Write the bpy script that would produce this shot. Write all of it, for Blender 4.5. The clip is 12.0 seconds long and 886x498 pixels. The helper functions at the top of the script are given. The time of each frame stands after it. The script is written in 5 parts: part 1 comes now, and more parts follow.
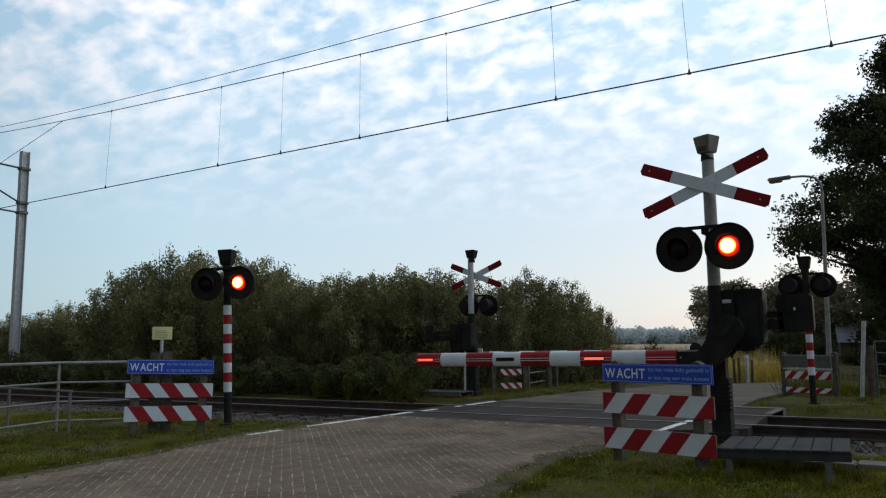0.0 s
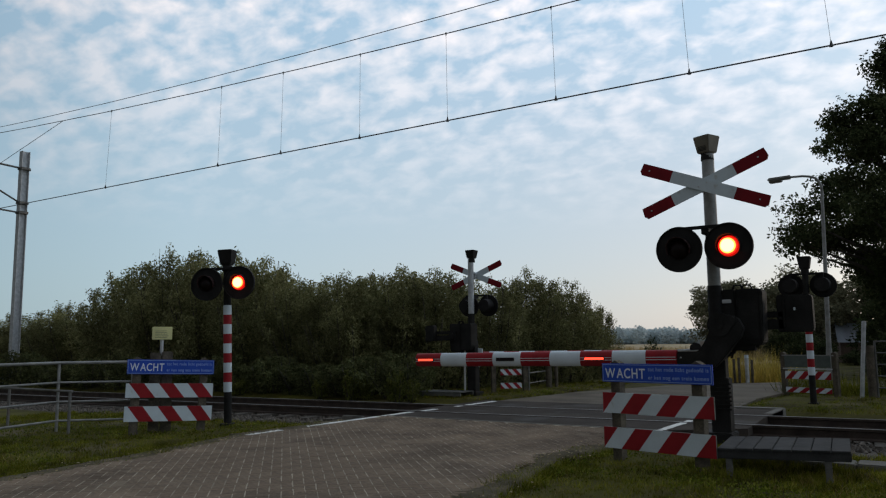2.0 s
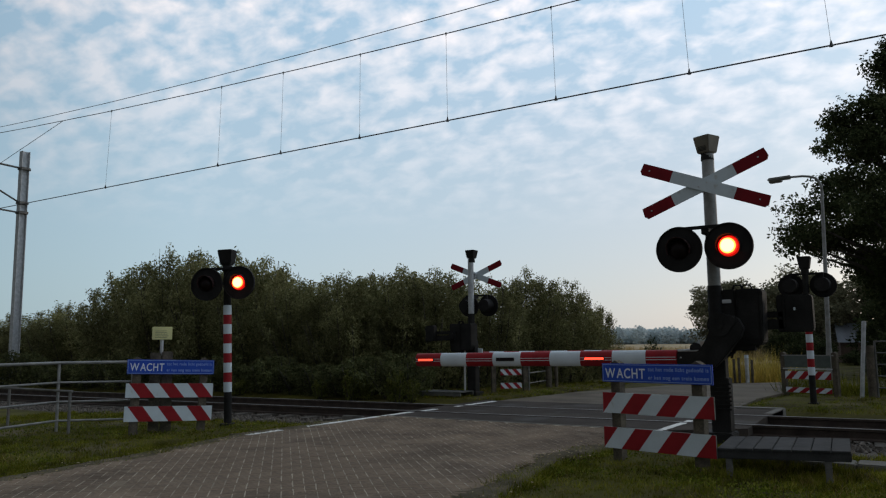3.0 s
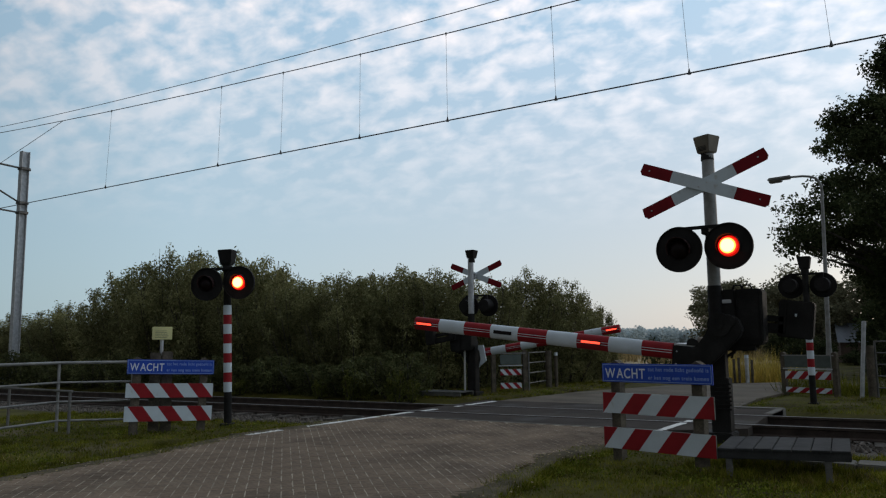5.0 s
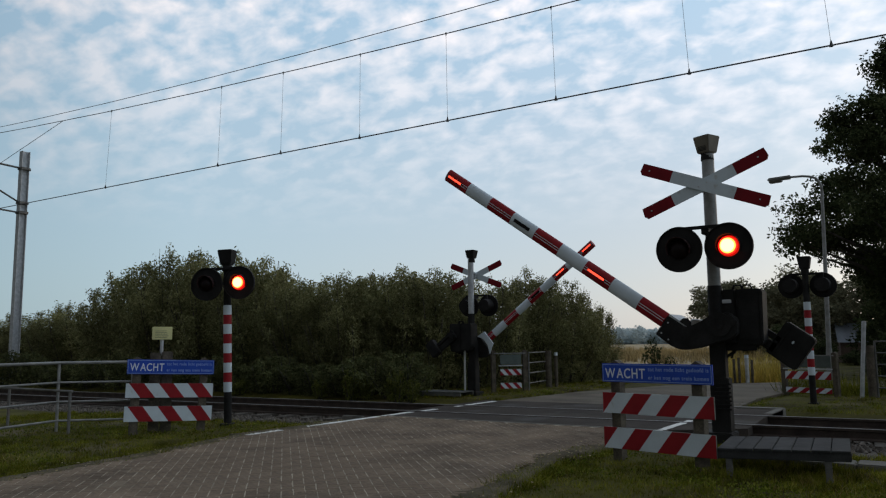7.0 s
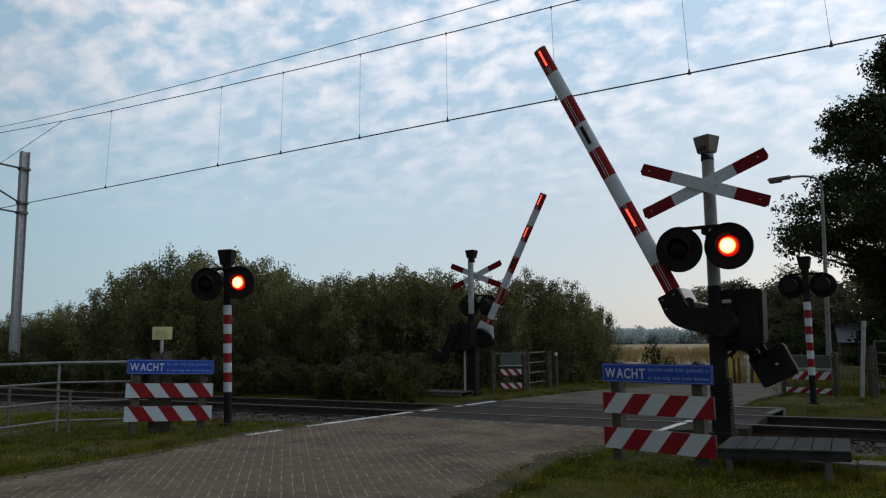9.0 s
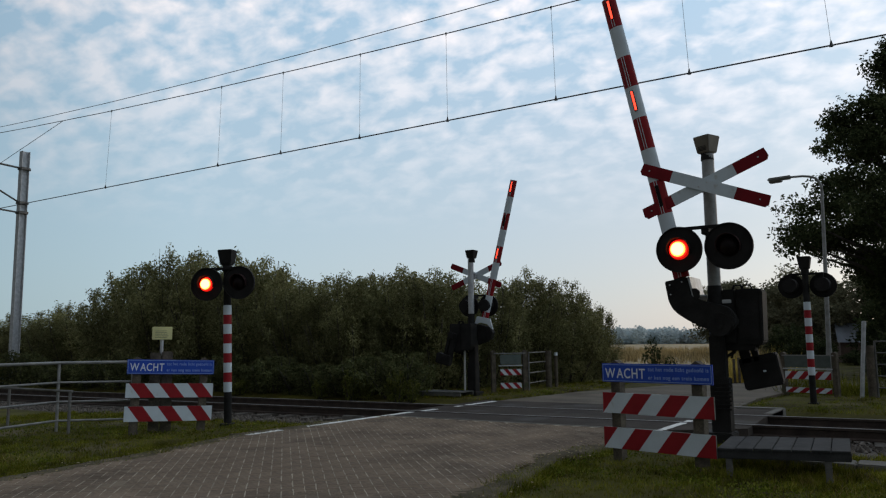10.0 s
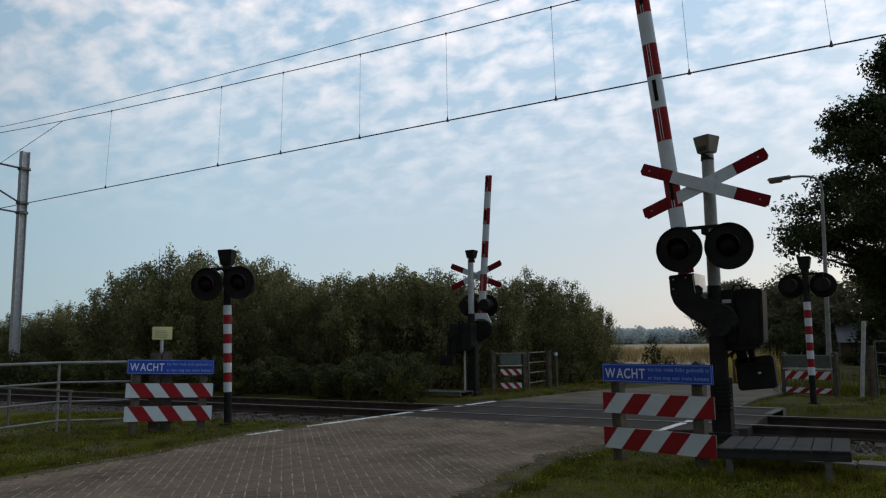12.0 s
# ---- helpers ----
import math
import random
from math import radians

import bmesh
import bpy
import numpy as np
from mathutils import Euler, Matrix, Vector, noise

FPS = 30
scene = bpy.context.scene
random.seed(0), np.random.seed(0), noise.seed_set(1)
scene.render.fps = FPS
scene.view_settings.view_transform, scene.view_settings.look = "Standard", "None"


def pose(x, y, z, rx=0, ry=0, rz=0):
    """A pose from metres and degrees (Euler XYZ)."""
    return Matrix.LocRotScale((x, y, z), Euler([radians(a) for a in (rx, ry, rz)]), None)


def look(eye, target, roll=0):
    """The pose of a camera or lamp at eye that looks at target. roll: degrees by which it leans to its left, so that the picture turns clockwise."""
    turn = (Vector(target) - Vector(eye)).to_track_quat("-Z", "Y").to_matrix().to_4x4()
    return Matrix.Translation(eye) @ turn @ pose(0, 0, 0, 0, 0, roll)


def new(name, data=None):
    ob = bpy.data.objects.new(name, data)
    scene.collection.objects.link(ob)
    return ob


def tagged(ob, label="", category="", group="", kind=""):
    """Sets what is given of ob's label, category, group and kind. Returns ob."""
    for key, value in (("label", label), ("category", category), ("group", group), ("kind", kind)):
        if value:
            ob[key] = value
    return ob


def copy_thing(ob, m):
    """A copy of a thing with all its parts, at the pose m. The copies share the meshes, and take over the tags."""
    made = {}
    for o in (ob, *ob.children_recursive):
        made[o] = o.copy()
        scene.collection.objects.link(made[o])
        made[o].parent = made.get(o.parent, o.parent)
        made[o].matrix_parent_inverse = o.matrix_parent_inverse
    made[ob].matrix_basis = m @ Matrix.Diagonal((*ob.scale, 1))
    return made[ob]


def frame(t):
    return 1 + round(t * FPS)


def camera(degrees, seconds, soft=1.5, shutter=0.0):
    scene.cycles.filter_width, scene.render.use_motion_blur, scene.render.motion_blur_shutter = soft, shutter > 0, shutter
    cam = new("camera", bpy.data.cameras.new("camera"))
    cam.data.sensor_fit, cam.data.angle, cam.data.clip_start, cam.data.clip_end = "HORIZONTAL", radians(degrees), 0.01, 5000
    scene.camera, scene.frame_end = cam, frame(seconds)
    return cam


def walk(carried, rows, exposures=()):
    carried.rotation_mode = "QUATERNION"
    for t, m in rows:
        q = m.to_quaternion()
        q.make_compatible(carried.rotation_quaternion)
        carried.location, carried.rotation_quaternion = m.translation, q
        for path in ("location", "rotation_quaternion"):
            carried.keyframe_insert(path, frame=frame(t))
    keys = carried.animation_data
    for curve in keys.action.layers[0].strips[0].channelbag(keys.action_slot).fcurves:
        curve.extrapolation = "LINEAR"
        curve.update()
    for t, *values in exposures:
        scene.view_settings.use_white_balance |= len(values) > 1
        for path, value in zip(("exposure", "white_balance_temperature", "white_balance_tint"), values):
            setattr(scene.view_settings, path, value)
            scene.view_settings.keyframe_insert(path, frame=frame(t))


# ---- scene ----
cam = camera(60.0, 12.0, soft=1.22)
EYE_POSE = pose(0, 0, 1.24, 97.0, 0, 33.3) @ pose(0, 0, 0, 0, 0, -0.6)
walk(cam, [(0.0, EYE_POSE), (12.0, EYE_POSE)], exposures=[(0.0, 0.43), (0.3, 0.21), (0.6, 0.14), (1.3, 0.11), (12.0, 0.11)])

# ---- world and sun: low sun behind thin broken cloud, ahead and to the right ----
SUN_EL, SUN_DIR = radians(11), Vector((0.32, 0.95, 0.0)).normalized()
world = bpy.data.worlds.new("world")
scene.world = world
world.use_nodes = True


def build_sky():
    nt = world.node_tree
    nt.nodes.clear()
    N, L = nt.nodes.new, nt.links.new
    out, bg, sky = N("ShaderNodeOutputWorld"), N("ShaderNodeBackground"), N("ShaderNodeTexSky")
    sky.sky_type, sky.sun_disc = "NISHITA", False
    sky.sun_elevation, sky.sun_rotation = SUN_EL, math.atan2(SUN_DIR.x, SUN_DIR.y)
    sky.air_density, sky.dust_density, sky.ozone_density = 1.0, 1.6, 2.2
    tc, sep = N("ShaderNodeTexCoord"), N("ShaderNodeSeparateXYZ")
    L(tc.outputs["Generated"], sep.inputs[0])

    def m(op, a, b=None, c=None, clamp=False):
        n = N("ShaderNodeMath")
        n.operation, n.use_clamp = op, clamp
        for i, v in enumerate((a, b, c)):
            if v is None:
                continue
            if isinstance(v, (int, float)):
                n.inputs[i].default_value = v
            else:
                L(v, n.inputs[i])
        return n.outputs[0]

    z = m("MAXIMUM", sep.outputs[2], 0.0)
    den = m("ADD", z, 0.40)
    comb = N("ShaderNodeCombineXYZ")
    L(m("DIVIDE", sep.outputs[0], den), comb.inputs[0])
    L(m("DIVIDE", sep.outputs[1], den), comb.inputs[1])
    mp = N("ShaderNodeMapping")
    mp.inputs["Rotation"].default_value = (0, 0, radians(-25))
    mp.inputs["Scale"].default_value = (1.0, 1.25, 1.0)
    L(comb.outputs[0], mp.inputs[0])

    def nz(scale, detail, rough, dist=0.0):
        n = N("ShaderNodeTexNoise")
        n.inputs["Scale"].default_value, n.inputs["Detail"].default_value = scale, detail
        n.inputs["Roughness"].default_value, n.inputs["Distortion"].default_value = rough, dist
        L(mp.outputs[0], n.inputs["Vector"])
        return n.outputs["Fac"]

    # thin cloud scatters light forward: it is brighter towards the sun
    dot = N("ShaderNodeVectorMath")
    dot.operation = "DOT_PRODUCT"
    L(tc.outputs["Generated"], dot.inputs[0])
    dot.inputs[1].default_value = (SUN_DIR.x * math.cos(SUN_EL), SUN_DIR.y * math.cos(SUN_EL), math.sin(SUN_EL))
    lobe = m("POWER", m("MULTIPLY", m("ADD", dot.outputs["Value"], 1.0), 0.5), 2.0)
    fwd = m("ADD", m("ADD", m("MULTIPLY", lobe, 0.45), 0.22), m("MULTIPLY", m("MULTIPLY", lobe, 2.2, clamp=True), 0.5))

    def tone(colour, by):
        n = N("ShaderNodeVectorMath")
        n.operation = "SCALE"
        if isinstance(colour, tuple):
            n.inputs[0].default_value = colour
        else:
            L(colour, n.inputs[0])
        L(by, n.inputs["Scale"])
        return n.outputs[0]

    def blend(fac, a, b):
        n = N("ShaderNodeMixRGB")
        for v, s in ((fac, 0), (a, 1), (b, 2)):
            if isinstance(v, (int, float)):
                n.inputs[s].default_value = v
            elif isinstance(v, tuple):
                n.inputs[s].default_value = (*v, 1)
            else:
                L(v, n.inputs[s])
        return n.outputs[0]

    small, big = nz(16.0, 4.0, 0.5, 0.2), nz(2.6, 2, 0.5)
    mix = m("ADD", m("MULTIPLY", small, 0.74), m("MULTIPLY", big, 0.32))
    cover = m("MULTIPLY", m("SUBTRACT", mix, 0.45), 4.5, clamp=True)
    high = m("MULTIPLY", m("SUBTRACT", z, 0.14), 3.6, clamp=True)
    cover = m("MULTIPLY", m("MULTIPLY", cover, high), 0.8)
    up = m("MULTIPLY", z, 2.0, clamp=True)
    veil = tone(blend(m("MULTIPLY", lobe, 3.0, clamp=True), GREY, blend(up, blend(m("MULTIPLY", m("SUBTRACT", lobe, 0.32), 2.0, clamp=True), HAZE, HAZE_SUN), VEIL)), fwd)
    clear = blend(0.8, sky.outputs[0], veil)
    L(blend(cover, clear, tone(CLOUD, fwd)), bg.inputs[0])
    bg.inputs[1].default_value = SKY_STRENGTH
    L(bg.outputs[0], out.inputs[0])


HAZE, HAZE_SUN, VEIL = (4.25, 5.72, 6.45), (4.45, 4.5, 4.65), (3.55, 5.3, 6.95)
CLOUD, GREY, SKY_STRENGTH = (8.85, 8.2, 8.2), (4.3, 4.4, 4.4), 0.12
build_sky()

sun = new("sun", bpy.data.lights.new("sun", "SUN"))
sun.data.energy, sun.data.angle, sun.data.color = 0.42, radians(14), (1.0, 0.86, 0.7)
sun.matrix_world = look(SUN_DIR * 20 + Vector((0, 0, 20 * math.tan(SUN_EL))), (0, 0, 0))

# ---- materials ----


def material(name, base, rough=0.7, metal=0.0, vary=0.25, scale=6.0, fine=60.0, bump=0.15, tint=None, spec=0.4, island=False, objrand=0.0, stain=None):
    """Principled surface with variation at a large and a fine scale, bump and, if wanted, per-piece variation."""
    mat = bpy.data.materials.new(name)
    mat.use_nodes = True
    nt = mat.node_tree
    N, L = nt.nodes.new, nt.links.new
    b = nt.nodes["Principled BSDF"]
    b.inputs["Metallic"].default_value = metal
    b.inputs["Specular IOR Level"].default_value = spec
    tc = N("ShaderNodeTexCoord")

    def nz(sc, detail=4.0):
        n = N("ShaderNodeTexNoise")
        n.inputs["Scale"].default_value, n.inputs["Detail"].default_value = sc, detail
        L(tc.outputs["Object"], n.inputs["Vector"])
        return n.outputs["Fac"]

    large, small = nz(scale), nz(fine, 3.0)
    dark = tuple(c * (1 - vary) for c in base)
    lite = tuple(min(1.0, c * (1 + vary)) for c in (tint or base))
    r = N("ShaderNodeValToRGB")
    r.color_ramp.elements[0].position, r.color_ramp.elements[1].position = 0.32, 0.68
    r.color_ramp.elements[0].color, r.color_ramp.elements[1].color = (*dark, 1), (*lite, 1)
    L(large, r.inputs[0])
    col = r.outputs[0]
    g = N("ShaderNodeMixRGB")
    g.blend_type = "MULTIPLY"
    g.inputs[0].default_value = min(1.0, vary * 1.6)
    gr = N("ShaderNodeValToRGB")
    gr.color_ramp.elements[0].position, gr.color_ramp.elements[1].position = 0.35, 0.62
    gr.color_ramp.elements[0].color = (0.45, 0.45, 0.45, 1)
    L(small, gr.inputs[0])
    L(col, g.inputs[1])
    L(gr.outputs[0], g.inputs[2])
    col = g.outputs[0]
    if stain:
        st = N("ShaderNodeMixRGB")
        st.inputs[2].default_value = (*stain[0], 1)
        sr = N("ShaderNodeValToRGB")
        sr.color_ramp.elements[0].position, sr.color_ramp.elements[1].position = stain[2], stain[2] + 0.12
        L(nz(stain[1], 6.0), sr.inputs[0])
        L(sr.outputs[0], st.inputs[0])
        L(col, st.inputs[1])
        col = st.outputs[0]
    if island or objrand:
        rnd = N("ShaderNodeNewGeometry").outputs["Random Per Island"] if island else N("ShaderNodeObjectInfo").outputs["Random"]
        hsv = N("ShaderNodeHueSaturation")
        k = objrand or 0.35
        mr = N("ShaderNodeMapRange")
        mr.inputs[3].default_value, mr.inputs[4].default_value = 1 - k, 1 + k
        L(rnd, mr.inputs[0])
        L(mr.outputs[0], hsv.inputs["Value"])
        L(col, hsv.inputs["Color"])
        col = hsv.outputs[0]
    L(col, b.inputs["Base Color"])
    rr = N("ShaderNodeMapRange")
    rr.inputs[3].default_value, rr.inputs[4].default_value = max(0.02, rough - 0.12), min(1.0, rough + 0.12)
    L(small, rr.inputs[0])
    L(rr.outputs[0], b.inputs["Roughness"])
    if bump:
        bp = N("ShaderNodeBump")
        bp.inputs["Strength"].default_value, bp.inputs["Distance"].default_value = bump, 0.01
        L(small, bp.inputs["Height"])
        L(bp.outputs[0], b.inputs["Normal"])
    return mat


def leaf_material(name, base, tint, through_amount=0.25, patch=0.9, low=0.55, high=1.4, dark=0.55):
    """Leaves: tinted per leaf, a little light comes through them."""
    mat = bpy.data.materials.new(name)
    mat.use_nodes = True
    nt = mat.node_tree
    N, L = nt.nodes.new, nt.links.new
    b, out = nt.nodes["Principled BSDF"], nt.nodes["Material Output"]
    r = N("ShaderNodeValToRGB")
    e = r.color_ramp.elements
    e[0].color, e[1].color = (*(c * dark for c in base), 1), (*tint, 1)
    mid = e.new(0.55)
    mid.color = (*base, 1)
    L(N("ShaderNodeNewGeometry").outputs["Random Per Island"], r.inputs[0])
    n = N("ShaderNodeTexNoise")
    n.inputs["Scale"].default_value = patch
    L(N("ShaderNodeTexCoord").outputs["Object"], n.inputs["Vector"])
    mr = N("ShaderNodeMapRange")
    mr.inputs[1].default_value, mr.inputs[2].default_value = 0.3, 0.7
    mr.inputs[3].default_value, mr.inputs[4].default_value = low, high
    L(n.outputs["Fac"], mr.inputs[0])
    h = N("ShaderNodeHueSaturation")
    L(mr.outputs[0], h.inputs["Value"])
    L(r.outputs[0], h.inputs["Color"])
    L(h.outputs[0], b.inputs["Base Color"])
    b.inputs["Roughness"].default_value = 0.8
    b.inputs["Specular IOR Level"].default_value = 0.04
    t, mx = N("ShaderNodeBsdfTranslucent"), N("ShaderNodeMixShader")
    L(h.outputs[0], t.inputs[0])
    mx.inputs[0].default_value = through_amount
    L(b.outputs[0], mx.inputs[1])
    L(t.outputs[0], mx.inputs[2])
    L(mx.outputs[0], out.inputs[0])
    return mat


def glow(name, colour, strength):
    mat = bpy.data.materials.new(name)
    mat.use_nodes = True
    b = mat.node_tree.nodes["Principled BSDF"]
    b.inputs["Base Color"].default_value = (*(min(1.0, c * 0.4) for c in colour), 1)
    b.inputs["Emission Color"].default_value = (*colour, 1)
    b.inputs["Emission Strength"].default_value = strength
    return mat


BLACK = material("black_paint", (0.02, 0.019, 0.018), 0.7, vary=0.35, scale=4, bump=0.12, spec=0.14)
DISC = material("matt_black_board", (0.018, 0.0165, 0.016), 0.65, vary=0.3, scale=5, bump=0.06, spec=0.15)
STEEL = material("galvanised_steel", (0.46, 0.47, 0.48), 0.5, 0.25, vary=0.18, scale=9, fine=90, bump=0.06)
STEEL_MID = material("greyed_steel", (0.26, 0.256, 0.245), 0.6, 0.15, vary=0.22, scale=7, fine=70, bump=0.1, stain=((0.2, 0.17, 0.14), 5, 0.64))
STEEL_DULL = material("weathered_steel", (0.15, 0.145, 0.135), 0.65, 0.15, vary=0.25, scale=7, fine=70, bump=0.1, stain=((0.16, 0.12, 0.09), 5, 0.62))
RED = material("red_reflective", (0.27, 0.012, 0.017), 0.5, vary=0.12, scale=5, fine=120, bump=0.03, spec=0.2, stain=((0.14, 0.02, 0.02), 9, 0.66))
# A darker red than RED, for the ends of the saltire boards.
RED_DARK = material("darker_red", (0.185, 0.008, 0.014), 0.55, vary=0.18, scale=5, fine=120, bump=0.03, spec=0.15)
WHITE = material("white_reflective", (0.56, 0.62, 0.66), 0.45, vary=0.06, scale=5, fine=110, bump=0.03, stain=((0.42, 0.42, 0.4), 8, 0.64))
BLUE = material("blue_reflective", (0.01, 0.06, 0.42), 0.4, vary=0.1, scale=4, fine=100, bump=0.02)
LETTER = material("white_lettering", (0.72, 0.76, 0.8), 0.5, vary=0.05, bump=0)
LETTER_FINE = material("pale_blue_lettering", (0.25, 0.36, 0.66), 0.5, vary=0.05, bump=0)
SIGN_BACK = material("grey_sign_back", (0.1, 0.12, 0.11), 0.5, 0.4, vary=0.15, bump=0.05)
WOOD = material("weathered_wood", (0.115, 0.097, 0.075), 0.85, vary=0.35, scale=8, fine=45, bump=0.5, stain=((0.065, 0.07, 0.04), 4, 0.58), spec=0.08)
YELLOW = material("yellow_notice", (0.66, 0.62, 0.3), 0.5, vary=0.08, bump=0.02)
BEIGE = material("beige_housing", (0.17, 0.145, 0.11), 0.55, vary=0.2, scale=6, bump=0.08)
RUST = material("rusty_rail", (0.055, 0.039, 0.031), 0.75, 0.2, vary=0.35, scale=5, fine=50, bump=0.3)
RAILTOP = material("worn_rail_head", (0.15, 0.14, 0.13), 0.55, 0.6, vary=0.12, bump=0.03)
CONCRETE = material("concrete", (0.15, 0.142, 0.125), 0.85, vary=0.2, scale=3, fine=40, bump=0.25, stain=((0.14, 0.13, 0.105), 2.5, 0.58), spec=0.08)
SLEEPER = material("old_concrete_sleeper", (0.09, 0.078, 0.066), 0.9, vary=0.3, scale=4, fine=40, bump=0.3, spec=0.08)
ASPHALT = material("asphalt", (0.053, 0.043, 0.036), 0.95, vary=0.25, scale=1.2, fine=70, bump=0.35, stain=((0.07, 0.065, 0.06), 0.9, 0.56), spec=0.08)
ASPHALT_OLD = material("worn_asphalt", (0.135, 0.113, 0.088), 0.9, vary=0.25, scale=1.0, fine=60, bump=0.35, stain=((0.14, 0.125, 0.10), 1.4, 0.57), spec=0.08)
BRICK = material("road_brick", (0.170, 0.124, 0.086), 0.85, vary=0.34, scale=1.1, fine=26, bump=0.35, objrand=0.1, stain=((0.22, 0.175, 0.125), 1.3, 0.62), spec=0.08)
BRICKS_FAR = material("road_bricks_joined", (0.170, 0.124, 0.086), 0.85, vary=0.34, scale=1.1, fine=26, bump=0.35, island=True, objrand=0.1, stain=((0.22, 0.175, 0.125), 1.3, 0.62), spec=0.08)
SAND = material("joint_sand", (0.345, 0.295, 0.225), 0.95, vary=0.3, scale=2.2, fine=14, bump=0.4, spec=0.08, stain=((0.17, 0.135, 0.10), 1.9, 0.55))
PAINT = material("road_paint", (0.66, 0.65, 0.61), 0.7, vary=0.12, scale=3, fine=45, bump=0.2, stain=((0.2, 0.19, 0.18), 6, 0.62))
DIRT = material("verge_dirt", (0.105, 0.086, 0.056), 0.95, vary=0.35, scale=3, fine=60, bump=0.6, stain=((0.09, 0.085, 0.04), 5, 0.55), spec=0.06)
LITTER = leaf_material("fallen_leaves", (0.3, 0.23, 0.12), (0.46, 0.38, 0.24), 0.2)
SOIL = material("turf_soil", (0.056, 0.046, 0.012), 0.95, vary=0.4, scale=0.9, fine=22, bump=0.6, tint=(0.068, 0.062, 0.010), stain=((0.10, 0.08, 0.045), 0.7, 0.57), spec=0.08)
STONE = material("ballast_stone", (0.13, 0.112, 0.095), 0.9, vary=0.25, scale=6, fine=40, bump=0.3, island=True, spec=0.08)
GRASS = leaf_material("grass_blades", (0.108, 0.115, 0.010), (0.195, 0.175, 0.032), 0.35, 2.2, 0.34, 1.9)
HERB = leaf_material("herb_leaves", (0.095, 0.12, 0.013), (0.19, 0.19, 0.035), 0.35, 1.6, 0.5, 1.6)
RIPE = leaf_material("ripe_grass", (0.52, 0.39, 0.09), (0.72, 0.55, 0.16), 0.5, dark=0.75)
CROP_STALK = leaf_material("crop_stalks", (0.37, 0.275, 0.13), (0.47, 0.355, 0.185), 0.4)
GRASS_DRY = leaf_material("dry_grass", (0.19, 0.14, 0.045), (0.29, 0.22, 0.08), 0.3)
WILLOW = leaf_material("willow_leaves", (0.195, 0.192, 0.086), (0.265, 0.248, 0.118), 0.45, 1.1, 0.5, 1.6)
UNDER = leaf_material("undergrowth_leaves", (0.10, 0.11, 0.045), (0.16, 0.16, 0.07), 0.3, 1.2, 0.5, 1.5)
OAK = leaf_material("oak_leaves", (0.055, 0.07, 0.03), (0.10, 0.11, 0.05), 0.35)
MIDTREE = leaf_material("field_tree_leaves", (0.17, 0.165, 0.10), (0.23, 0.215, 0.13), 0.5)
WEED = leaf_material("weed_leaves", (0.13, 0.145, 0.035), (0.22, 0.21, 0.06), 0.4)
# Paler and redder than black paint: lens glow is put into the hood colour.
HOOD = material("hood_red_glow_tint", (0.05, 0.03, 0.03), 0.7, vary=0.2, bump=0.05, spec=0.1)
PALE = material("pale_concrete", (0.5, 0.49, 0.46), 0.85, vary=0.12, scale=3, fine=40, bump=0.2, spec=0.08)
BARK = material("bark", (0.07, 0.06, 0.05), 0.95, vary=0.35, scale=5, fine=30, bump=0.7)
DECK_PALE = material("pale_deck_plank", (0.12, 0.12, 0.11), 0.8, vary=0.2, scale=6, fine=50, bump=0.25, objrand=0.12, spec=0.08)
DECK = material("grey_deck_plank", (0.05, 0.05, 0.05), 0.8, vary=0.2, scale=6, fine=50, bump=0.25, objrand=0.12, spec=0.08)
LENS_OFF = material("dark_lens", (0.009, 0.005, 0.005), 0.45, vary=0.1, bump=0.02, spec=0.12)
GLOW_CORE = glow("lit_lens_core", (1.0, 0.72, 0.27), 2.6)
GLOW_MID = glow("lit_lens_middle", (1.0, 0.42, 0.07), 2.2)
GLOW_RIM = glow("lit_lens_rim", (1.0, 0.008, 0.004), 5.0)
GLOW_EDGE = glow("lit_lens_edge", (1.0, 0.012, 0.006), 0.55)
GLOW_BAR = glow("lit_boom_light", (1.0, 0.06, 0.03), 2.2)
WIRE = material("grimy_copper_wire", (0.09, 0.09, 0.09), 0.6, 0.5, vary=0.2, bump=0)
ROOF = material("grey_roof_sheet", (0.3, 0.33, 0.37), 0.6, vary=0.15, scale=2, fine=20, bump=0.1)
WALLBRICK = material("dull_brick_wall", (0.16, 0.11, 0.09), 0.9, vary=0.3, scale=2, fine=18, bump=0.3)

# ---- mesh helpers ----


def part(name, bm, mat, parent=None, label="", m=None, smooth=False):
    """One bmesh as one mesh object, under a thing or a part."""
    me = bpy.data.meshes.new(name)
    bm.to_mesh(me)
    bm.free()
    for x in mat if isinstance(mat, (list, tuple)) else (mat,):
        me.materials.append(x)
    if smooth:
        for p in me.polygons:
            p.use_smooth = True
    ob = new(name, me)
    ob.parent = parent
    if m is not None:
        ob.matrix_basis = m
    if label:
        ob["label"] = label
    return ob


def empty(name, m, **tags):
    ob = new(name)
    ob.empty_display_size = 0.2
    ob.matrix_basis = m
    return tagged(ob, **tags)


def box(bm, x0, x1, y0, y1, z0, z1, bevel=0.0, m=None, mi=0):
    c = Matrix.LocRotScale(((x0 + x1) / 2, (y0 + y1) / 2, (z0 + z1) / 2), None, (abs(x1 - x0), abs(y1 - y0), abs(z1 - z0)))
    r = bmesh.ops.create_cube(bm, size=1, matrix=(m @ c) if m is not None else c)
    faces = {f for v in r["verts"] for f in v.link_faces}
    for f in faces:
        f.material_index = mi
    if bevel:
        bmesh.ops.bevel(bm, geom=list({e for f in faces for e in f.edges}), offset=bevel, segments=2, affect="EDGES", clamp_overlap=True)
    return bm


